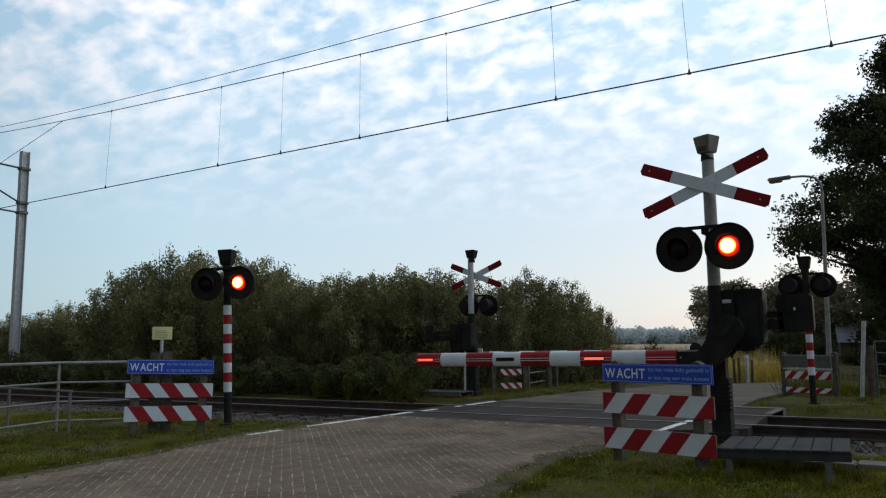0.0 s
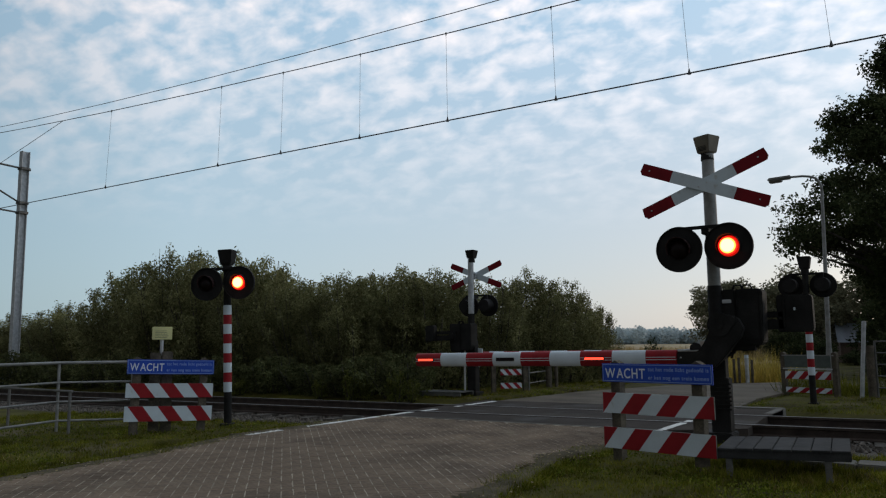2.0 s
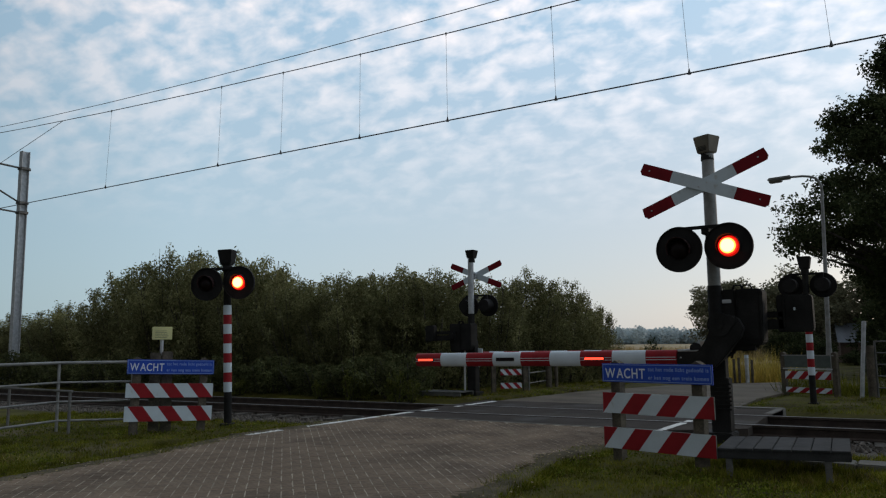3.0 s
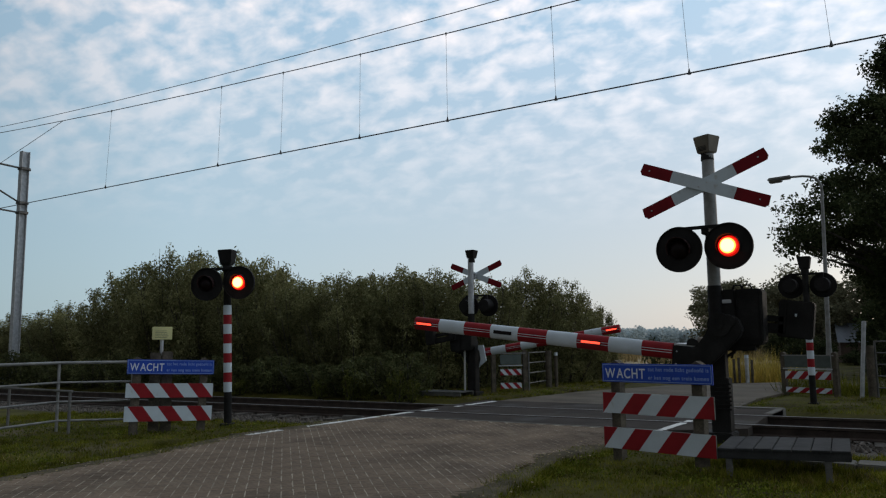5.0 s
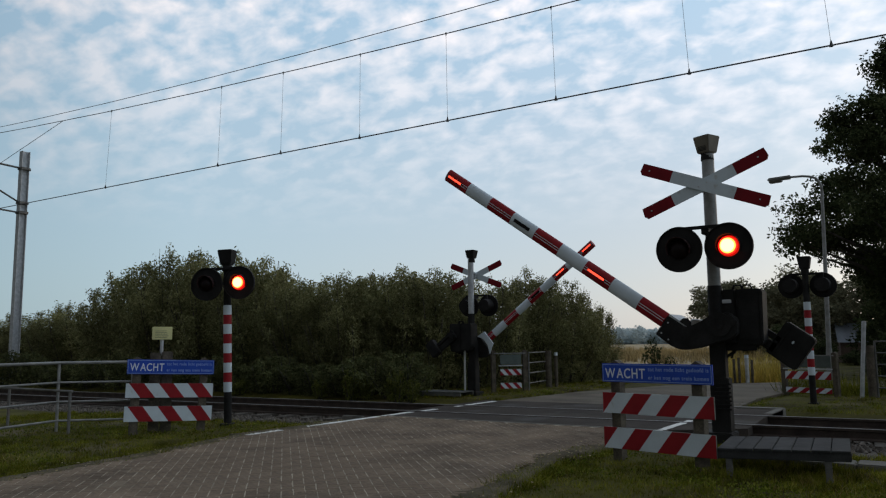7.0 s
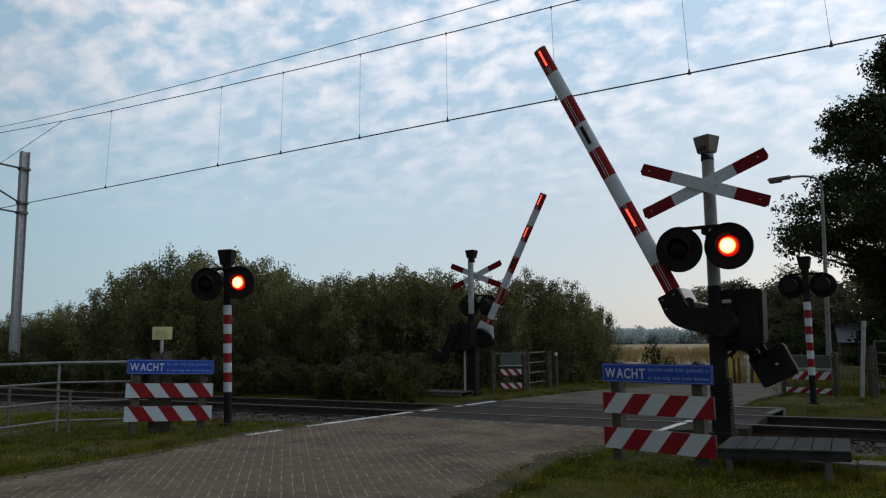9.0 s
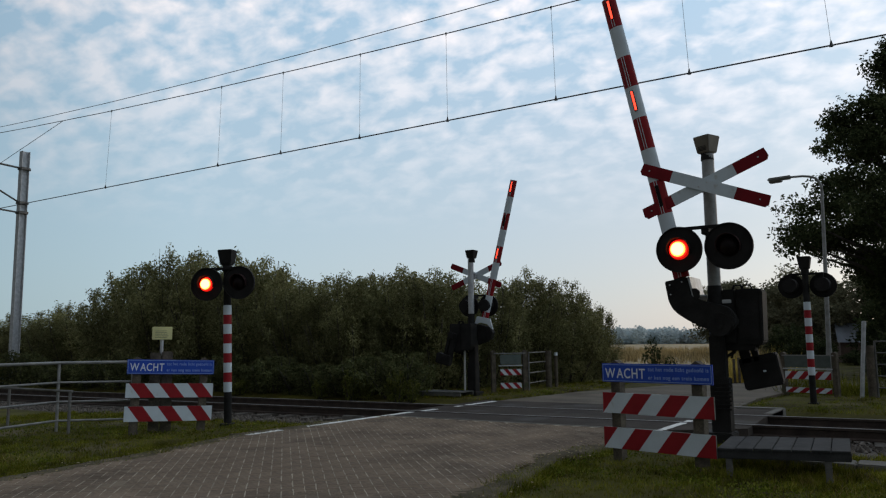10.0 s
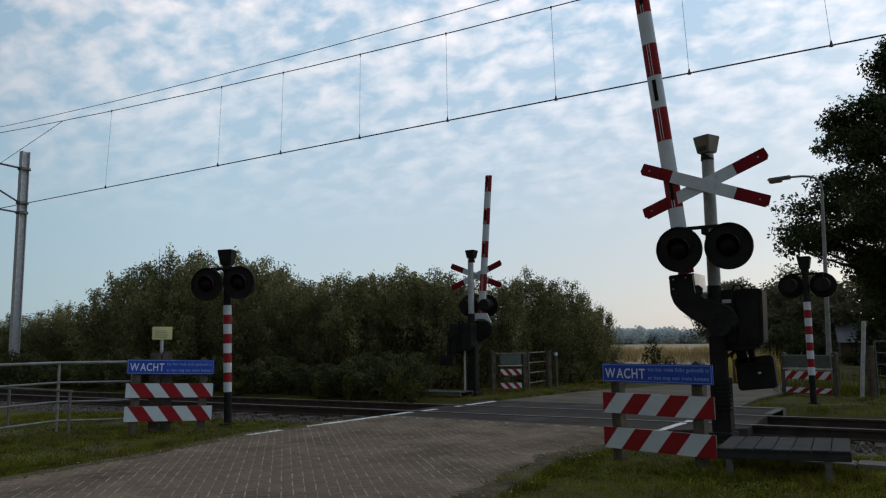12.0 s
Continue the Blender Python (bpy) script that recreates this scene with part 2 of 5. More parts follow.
def split_caps(bm):
    """Parts the round sides from the flat ends, so that the shading stays crisp."""
    rim = [e for e in bm.edges if len(e.link_faces) == 2 and e.link_faces[0].smooth != e.link_faces[1].smooth]
    if rim:
        bmesh.ops.split_edges(bm, edges=rim)


def tube(bm, a, b, r0, r1=None, seg=12, mi=0):
    """A round bar from a to b."""
    a, b = Vector(a), Vector(b)
    d = b - a
    m = Matrix.Translation((a + b) / 2) @ d.to_track_quat("Z", "Y").to_matrix().to_4x4()
    r = bmesh.ops.create_cone(bm, cap_ends=True, segments=seg, radius1=r0, radius2=r0 if r1 is None else r1, depth=d.length, matrix=m)
    for f in {f for v in r["verts"] for f in v.link_faces}:
        f.material_index = mi
        f.smooth = len(f.verts) == 4
    split_caps(bm)
    return bm


def bent_tube(bm, pts, r, seg=10, taper=None):
    """A bar swept along points."""
    pts = [Vector(p) for p in pts]
    rings = []
    for i, p in enumerate(pts):
        d = (pts[min(i + 1, len(pts) - 1)] - pts[max(i - 1, 0)]).normalized()
        q = d.to_track_quat("Z", "Y").to_matrix()
        rr = r if taper is None else r + (taper - r) * i / (len(pts) - 1)
        rings.append([bm.verts.new(p + q @ Vector((rr * math.cos(2 * math.pi * k / seg), rr * math.sin(2 * math.pi * k / seg), 0))) for k in range(seg)])
    for a, b in zip(rings, rings[1:]):
        for k in range(seg):
            f = bm.faces.new((a[k], a[(k + 1) % seg], b[(k + 1) % seg], b[k]))
            f.smooth = True
    bm.faces.new(rings[0][::-1])
    bm.faces.new(rings[-1])
    return bm


def plate(bm, outline, y0, y1, mi=0, bevel=0.0):
    """A solid with an outline in the x-z plane, from y0 to y1."""
    a = [bm.verts.new((x, y0, z)) for x, z in outline]
    b = [bm.verts.new((x, y1, z)) for x, z in outline]
    n = len(a)
    fs = [bm.faces.new(a), bm.faces.new(b[::-1])]
    for i in range(n):
        fs.append(bm.faces.new((a[i], b[i], b[(i + 1) % n], a[(i + 1) % n])))
    for f in fs:
        f.material_index = mi
    bmesh.ops.recalc_face_normals(bm, faces=fs)
    if bevel:
        bmesh.ops.bevel(bm, geom=list({e for f in fs for e in f.edges}), offset=bevel, segments=2, affect="EDGES", clamp_overlap=True)
    return bm


def sheet(name, outline, z, mat, thick=0.0, parent=None):
    """A flat piece of ground with an outline in plan; with a thickness it reaches that far down."""
    bm = bmesh.new()
    top = [bm.verts.new((x, y, z)) for x, y in outline]
    f = bm.faces.new(top)
    if f.normal.z < 0:
        f.normal_flip()
    if thick:
        low = [bm.verts.new((x, y, z - thick)) for x, y in outline]
        for i in range(len(top)):
            j = (i + 1) % len(top)
            bm.faces.new((top[i], low[i], low[j], top[j]))
    bm.normal_update()
    bmesh.ops.recalc_face_normals(bm, faces=bm.faces)
    if not thick and f.normal.z < 0:
        f.normal_flip()
    return part(name, bm, mat, parent)


def B():
    return bmesh.new()


def mesh_of(name, verts, faces, mat, parent=None, m=None):
    """A mesh from numpy arrays (vertices n x 3, faces of equal size)."""
    me = bpy.data.meshes.new(name)
    me.from_pydata(verts.tolist(), [], faces.tolist())
    me.materials.append(mat)
    ob = new(name, me)
    ob.parent = parent
    if m is not None:
        ob.matrix_basis = m
    return ob

# ---- the ground, the road and the track ----
TRACK = pose(-6.0, 12.6, 0, 0, 0, 3.4)          # track axis: x along the rails
ROAD_L, ROAD_R = -8.2, -3.5


def build_ground():
    xs = np.concatenate([np.linspace(-1500, -60, 10)[:-1], np.linspace(-60, 60, 121), np.linspace(60, 1500, 10)[1:]])
    ys = np.concatenate([np.linspace(-1500, -20, 10)[:-1], np.linspace(-20, 70, 91), np.linspace(70, 1800, 14)[1:]])
    gx, gy = np.meshgrid(xs, ys)
    rnd = np.sin(gx * 1.3 + gy * 0.7) * 0.012 + np.sin(gx * 0.41 - gy * 0.9) * 0.015
    ax = gx + 6.0
    ay = gy - 12.6 - 0.059 * ax
    cut = np.clip((3.0 - np.abs(ay)) / 0.8, 0, 1)                     # the track lies in a shallow bed
    z = -0.055 + rnd - 0.32 * cut
    near_road = np.clip(1.0 - np.abs(np.abs(gx + 5.85) - 2.6) / 1.2, 0, 1)
    z += 0.03 * near_road * (1 - cut)
    inside = (np.abs(gx + 5.85) < 2.6) & (gy > -20) & (gy < 40)
    z = np.where(inside, np.minimum(z, -0.12), z)
    z = np.where((gx > -12) & (gy > 20) & (gy < 60), z - 0.03, z)
    v = np.stack([gx, gy, z], -1).reshape(-1, 3)
    w = len(xs)
    i, j = np.meshgrid(np.arange(len(ys) - 1), np.arange(w - 1), indexing="ij")
    a = (i * w + j).ravel()
    f = np.stack([a, a + 1, a + w + 1, a + w], -1)
    ob = mesh_of("ground", v, f, SOIL)
    for p in ob.data.polygons:
        p.use_smooth = True
    tagged(ob, "rough grassy verge and flat farmland", "ground", kind="structure")


build_ground()


def build_road():
    tagged(sheet("road_bed", [(11.8, -90), (16.15, -90), (-3.9, 7.9), (-3.47, 10.78), (-8.32, 10.78), (-8.18, 7.5)], -0.0014, SAND, 0.1),
           "sandy bed between the road bricks", "road", kind="structure")
    slab = [(ROAD_L - 0.15, 10.8), (ROAD_R + 0.1, 10.85), (ROAD_R + 1.0, 11.6), (ROAD_R + 0.9, 13.2), (ROAD_R + 0.9, 14.9), (ROAD_L - 0.4, 14.7), (ROAD_L - 0.4, 12.0)]
    tagged(sheet("crossing_slab", slab, 0.0, ASPHALT, 0.12), "dark asphalt level crossing deck between the rails", "crossing", kind="structure")
    mid = [(-5.85, 14.6), (-5.75, 18), (-5.1, 21), (-3.2, 23.6), (0.2, 25.3), (6, 27), (20, 30), (60, 36)]
    half = [2.45, 2.2, 1.9, 1.6, 1.5, 1.5, 1.5, 1.5]
    lft, rgt = [], []
    for i, (x, y) in enumerate(mid):
        a, b = Vector(mid[max(i - 1, 0)]), Vector(mid[min(i + 1, len(mid) - 1)])
        d = (b - a).normalized()
        lft.append((x - d.y * half[i], y + d.x * half[i]))
        rgt.append((x + d.y * half[i], y - d.x * half[i]))
    tagged(sheet("far_road", lft + rgt[::-1], -0.006, ASPHALT_OLD, 0.1), "worn grey country road beyond the crossing", "road", kind="structure")
    # pale edge strips of the rail panels
    bm = B()
    box(bm, ROAD_L - 0.1, ROAD_R + 0.1, 10.78, 10.84, -0.1, 0.006)
    tagged(part("panel_edge", bm, CONCRETE), "worn concrete edge of the crossing deck", "edge strip", kind="structure")


build_road()


def road_lines():
    for x, y0, y1 in ((-8.32, 7.62, 8.28), (-8.33, 8.8, 10.6), (-8.33, 10.72, 11.6), (-8.27, 11.75, 12.3), (-8.24, 12.95, 14.5), (-3.5, 10.5, 12.35), (-3.5, 12.75, 13.1), (-3.55, 14.5, 15.3)):
        bm = B()
        n = 14
        va = [bm.verts.new((x - 0.055 + random.uniform(-0.012, 0.012), y0 + (y1 - y0) * i / n, 0.004)) for i in range(n + 1)]
        vb = [bm.verts.new((x + 0.055 + random.uniform(-0.012, 0.012), y0 + (y1 - y0) * i / n, 0.004)) for i in range(n + 1)]
        for i in range(n):
            bm.faces.new((va[i], vb[i], vb[i + 1], va[i + 1]))
        low = bmesh.ops.extrude_face_region(bm, geom=list(bm.faces))
        for v in low["geom"]:
            if isinstance(v, bmesh.types.BMVert):
                v.co.z -= 0.03
        bmesh.ops.recalc_face_normals(bm, faces=bm.faces)
        tagged(part("road_line", bm, PAINT), "worn white edge line on the road", "road marking", "road edge lines", "structure")
    # a narrow shoulder under the left line where it leaves the paving
    tagged(sheet("road_shoulder", [(-8.4, 7.3), (-8.2, 7.3), (-8.2, 10.8), (-8.45, 10.8)], -0.003, ASPHALT_OLD, 0.08), "narrow shoulder beside the road", "shoulder", kind="structure")


road_lines()


def build_track():
    track = empty("railway_track", TRACK, label="single railway track with rusty rails on ballast", category="railway track", kind="structure")
    prof = [(-0.06, -0.16), (0.06, -0.16), (0.06, -0.145), (0.012, -0.125), (0.012, -0.045), (0.035, -0.035), (0.035, 0.0), (-0.035, 0.0), (-0.035, -0.035), (-0.012, -0.045), (-0.012, -0.125), (-0.06, -0.145)]
    for y in (-0.75, 0.75):
        bm = B()
        rings = [[bm.verts.new((x, y + a, b + 0.012)) for a, b in prof] for x in (-120, -60, -30, -10, 0, 10, 30, 90)]
        for p, q in zip(rings, rings[1:]):
            for i in range(12):
                j = (i + 1) % 12
                f = bm.faces.new((p[i], q[i], q[j], p[j]))
                f.material_index = 1 if i == 6 else 0
        bmesh.ops.recalc_face_normals(bm, faces=bm.faces)
        part("rail", bm, [RUST, RAILTOP], track, "rusty rail with a worn bright head")
    # flangeways: dark slots beside the rails in the crossing
    for y in (-0.69, 0.69):
        bm = B()
        box(bm, -2.6, 3.4, y - 0.03 if y > 0 else y - 0.01, y + 0.01 if y > 0 else y + 0.03, -0.05, 0.004)
        part("flangeway", bm, RUST, track, "dark groove beside the rail")
    bm = B()
    box(bm, -1.25 / 10, 1.25 / 10, -1.3, 1.3, -0.30, -0.15, 0.02)
    first = part("sleeper", bm, SLEEPER, track)
    first.matrix_basis = pose(-3.4, 0, 0)
    for i in range(110):
        for s in (-1, 1):
            x = (-4.0 - 0.6 * i) if s < 0 else (3.9 + 0.6 * i)
            if s > 0 and i > 40:
                continue
            o = new("sleeper", first.data)
            o.parent, o.matrix_basis = track, pose(x, 0, 0)
    # ballast
    for a, b in ((-110, -3.0), (3.6, 80)):
        bm = B()
        vs = [[bm.verts.new((x, y, z)) for y, z in ((-2.9, -0.36), (-1.9, -0.2), (1.9, -0.2), (2.9, -0.36))] for x in (a, b)]
        for i in range(3):
            bm.faces.new((vs[0][i], vs[1][i], vs[1][i + 1], vs[0][i + 1]))
        bmesh.ops.recalc_face_normals(bm, faces=bm.faces)
        part("ballast_bed", bm, STONE, track, "bed of grey-brown ballast")
    rng = np.random.default_rng(3)
    ico = np.array([[0, 0, 1], [0.9, 0, 0.1], [0, 0.9, 0.1], [-0.9, 0, -0.1], [0, -0.9, 0.05], [0, 0, -0.9]])
    fc = np.array([[0, 1, 2], [0, 2, 3], [0, 3, 4], [0, 4, 1], [5, 2, 1], [5, 3, 2], [5, 4, 3], [5, 1, 4]])
    n = 9000
    x = np.where(rng.random(n) < 0.78, rng.uniform(-24, -3.05, n), rng.uniform(3.6, 9, n))
    y = np.where(rng.random(n) < 0.75, rng.uniform(-2.9, -0.6, n), rng.uniform(-0.6, 2.6, n))
    zz = np.where(np.abs(y) > 1.9, -0.2 - 0.16 * (np.abs(y) - 1.9), -0.2)
    sz = rng.uniform(0.022, 0.05, n)
    V = ico[None] * sz[:, None, None] * rng.uniform(0.7, 1.3, (n, 6, 3))
    th = rng.uniform(0, 6.28, n)
    c, s = np.cos(th)[:, None], np.sin(th)[:, None]
    V = np.stack([V[..., 0] * c - V[..., 1] * s, V[..., 0] * s + V[..., 1] * c, V[..., 2]], -1)
    V += np.stack([x, y, zz + 0.01], -1)[:, None]
    F = fc[None] + 6 * np.arange(n)[:, None, None]
    st = mesh_of("ballast", V.reshape(-1, 3), F.reshape(-1, 3), STONE, track)
    tagged(st, "loose grey-brown ballast stones", kind="stuff")


build_track()

# cable trough beside the track
trough = empty("cable_trough", pose(0, 9.1, 0, 0, 0, 2.3), label="pale concrete cable trough covers beside the track", category="cable trough")
cover = part("cover", box(B(), 0, 0.488, -0.17, 0.17, -0.2, -0.012, 0.012), CONCRETE, trough, m=pose(-2.4, 0, 0))
for i in range(1, 34):
    o = new("cover", cover.data)
    o.parent, o.matrix_basis = trough, pose(-2.4 + 0.5 * i, 0, random.uniform(-0.006, 0.006), 0, 0, random.uniform(-0.5, 0.5))

# concrete blocks at the end of the crossing deck
def end_block(x0, x1, y0, y1, z, label):
    bm = B()
    box(bm, x0, x1, y0, y1, -0.25, z, 0.015)
    return tagged(part("concrete_block", bm, CONCRETE), label, "concrete block")


end_block(-3.55, -2.62, 15.05, 15.3, 0.01, "pale concrete kerb block at the crossing edge")
end_block(-2.75, -2.6, 13.95, 15.0, 0.01, "pale concrete kerb block at the crossing edge")

end_block(-9.5, -9.0, 11.0, 11.1, -0.06, "pale concrete kerb block beside the ballast")

# ---- barriers and warning lamps ----
R_ON = [0.44, 1.08, 1.74, 2.36, 2.95, 3.62, 4.27, 4.94, 5.56, 6.17, 6.84, 7.47, 8.07, 8.75, 9.38, 10.04, 10.66]
L_ON = [0.15, 0.76, 1.45, 2.06, 2.73, 3.30, 3.95, 4.57, 5.26, 5.94, 6.54, 7.16, 7.77, 8.43, 9.15, 9.76, 10.36]
LAST = 10.75
TURNING = []                                      # (object, rest pose, axis, times of lighting, times of going dark)


def lamp_unit(parent, x, y, z, r, phase, s=1.0):
    """A round black backing board with hood and a turning lens inside; it faces -y."""
    bm = B()
    m = Matrix.Translation((x, y, z)) @ Matrix.Rotation(radians(90), 4, "X")
    bmesh.ops.create_cone(bm, cap_ends=True, segments=48, radius1=r, radius2=r, depth=0.018, matrix=m)
    # rolled rim
    n = 48
    for i in range(n):
        a0, a1 = 2 * math.pi * i / n, 2 * math.pi * (i + 1) / n
        q = [bm.verts.new((x + math.cos(a) * rr, y + yy, z + math.sin(a) * rr)) for a, rr, yy in
             ((a0, r, -0.035), (a1, r, -0.035), (a1, r - 0.012, -0.035), (a0, r - 0.012, -0.035), (a0, r, 0.01), (a1, r, 0.01), (a1, r - 0.012, 0.0), (a0, r - 0.012, 0.0))]
        bm.faces.new((q[0], q[1], q[2], q[3]))
        bm.faces.new((q[4], q[5], q[1], q[0]))
        bm.faces.new((q[3], q[2], q[6], q[7]))
    bmesh.ops.recalc_face_normals(bm, faces=bm.faces)
    board = part("backing_board", bm, DISC, parent, "round matt black backing board")
    bm = B()
    tube(bm, (x, y + 0.01, z), (x, y + r * 0.95, z), r * 0.62, r * 0.56, 24)
    part("lamp_body", bm, DISC, board)
    # hood: upper part of a tube round the lens
    bm = B()
    hr = r * 0.49
    k = 20
    a = [radians(-25 + 230 * i / k) for i in range(k + 1)]
    for rr0, rr1 in ((hr, hr + 0.006),):
        ring = [[bm.verts.new((x + math.cos(t) * rr, y + yy(t), z + math.sin(t) * rr)) for t in a] for rr, yy in
                ((rr0, lambda t: -0.008), (rr0, lambda t: -0.03 - 0.13 * s * max(0.15, 0.5 + 0.5 * math.sin(t))), (rr1, lambda t: -0.03 - 0.13 * s * max(0.15, 0.5 + 0.5 * math.sin(t))), (rr1, lambda t: -0.008))]
        for p in range(4):
            q = (p + 1) % 4
            for i in range(k):
                f = bm.faces.new((ring[p][i], ring[p][i + 1], ring[q][i + 1], ring[q][i]))
                f.smooth = True
    bmesh.ops.recalc_face_normals(bm, faces=bm.faces)
    part("hood", bm, HOOD, board, "black sun hood over the lens")
    # lens: a ball of which the front shows; one side is lit, the other dark
    bm = B()
    lr = r * 0.47
    bmesh.ops.create_uvsphere(bm, u_segments=32, v_segments=20, radius=lr, matrix=Matrix.Rotation(radians(90), 4, "X"))
    for f in bm.faces:
        c = f.calc_center_median().normalized()
        ang = math.degrees(math.acos(max(-1, min(1, -c.y))))
        f.material_index = 0 if not phase or ang > 84 else 1 if ang < 37 else 2 if ang < 44 else 3 if ang < 57 else 4
        f.smooth = True
    lens = part("lens", bm, [LENS_OFF, GLOW_CORE, GLOW_MID, GLOW_RIM, GLOW_EDGE], parent, "round red signal lens")
    rest = pose(x, y + lr * 0.2, z)
    lens.matrix_basis = rest
    if phase:
        TURNING.append((lens, rest, "Z", phase))
    else:
        lens.matrix_basis = rest @ Matrix.Rotation(radians(170), 4, "Z")
    return board


def bell(parent, z0, z1, w, mat, x=0.0, turn=0.0):
    """The bell housing on top of a post: it widens upwards."""
    bm = B()
    a, b = w * 0.36, w * 0.5
    tube(bm, (x, 0, z0 - 0.1), (x, 0, z0 + 0.03), w * 0.34, w * 0.3, 16)
    part("bell_collar", bm, BLACK, parent)
    about = Matrix.Translation((x, 0, 0)) @ Matrix.Rotation(radians(turn), 4, "Z") @ Matrix.Translation((-x, 0, 0))
    bm = B()
    lo = [bm.verts.new((x + sx * a, sy * a, z0)) for sx, sy in ((-1, -1), (1, -1), (1, 1), (-1, 1))]
    hi = [bm.verts.new((x + sx * b, sy * b, z1)) for sx, sy in ((-1, -1), (1, -1), (1, 1), (-1, 1))]
    bm.faces.new(lo[::-1]), bm.faces.new(hi)
    for i in range(4):
        j = (i + 1) % 4
        bm.faces.new((lo[i], lo[j], hi[j], hi[i]))
    bmesh.ops.bevel(bm, geom=list(bm.edges), offset=0.012, segments=2, affect="EDGES")
    head = part("bell_housing", bm, mat, parent, m=about)
    bm = B()
    for i in range(4):
        box(bm, x - a * 0.7, x + a * 0.7, -a * 1.12 - 0.004, -a * 1.0, z0 + 0.03 + 0.018 * i, z0 + 0.038 + 0.018 * i)
    part("louvre", bm, BLACK, head)


def saltire(parent, y, z, half, w, tilt):
    """Two crossed boards with red ends."""
    cross = part("saltire", box(B(), -w * 0.3, w * 0.3, -0.012, 0.03, -w * 0.3, w * 0.3, 0.004), STEEL, parent, "red and white saltire of two crossed boards", pose(0, y, z))
    for k, sgn in enumerate((1, -1)):
        m = Matrix.Rotation(-sgn * radians(tilt), 4, "Y")
        dy = 0.0 if k == 0 else -0.026
        bm = B()
        L = half * 0.50
        plate(bm, [(-L, -w / 2), (L, -w / 2), (L, w / 2), (-L, w / 2)], dy - 0.022, dy - 0.002)
        bd = part("board", bm, WHITE, cross, m=m)
        for e in (-1, 1):
            bm = B()
            o = [(e * L, -w / 2), (e * (half - w * 0.22), -w / 2), (e * half, -w * 0.22), (e * (half - w * 0.08), w / 2), (e * L, w / 2)]
            plate(bm, o if e > 0 else o[::-1], dy - 0.022, dy - 0.002)
            part("red_end", bm, RED_DARK, cross, "red reflective board end", m)
        bm = B()
        for bx, bz in ((-w * 0.25, -w * 0.25), (w * 0.25, w * 0.25), (half * 0.86, 0), (-half * 0.86, 0)):
            tube(bm, (bx, dy - 0.03, bz), (bx, dy - 0.02, bz), 0.011, seg=8)
        part("bolts", bm, STEEL, cross, m=m)


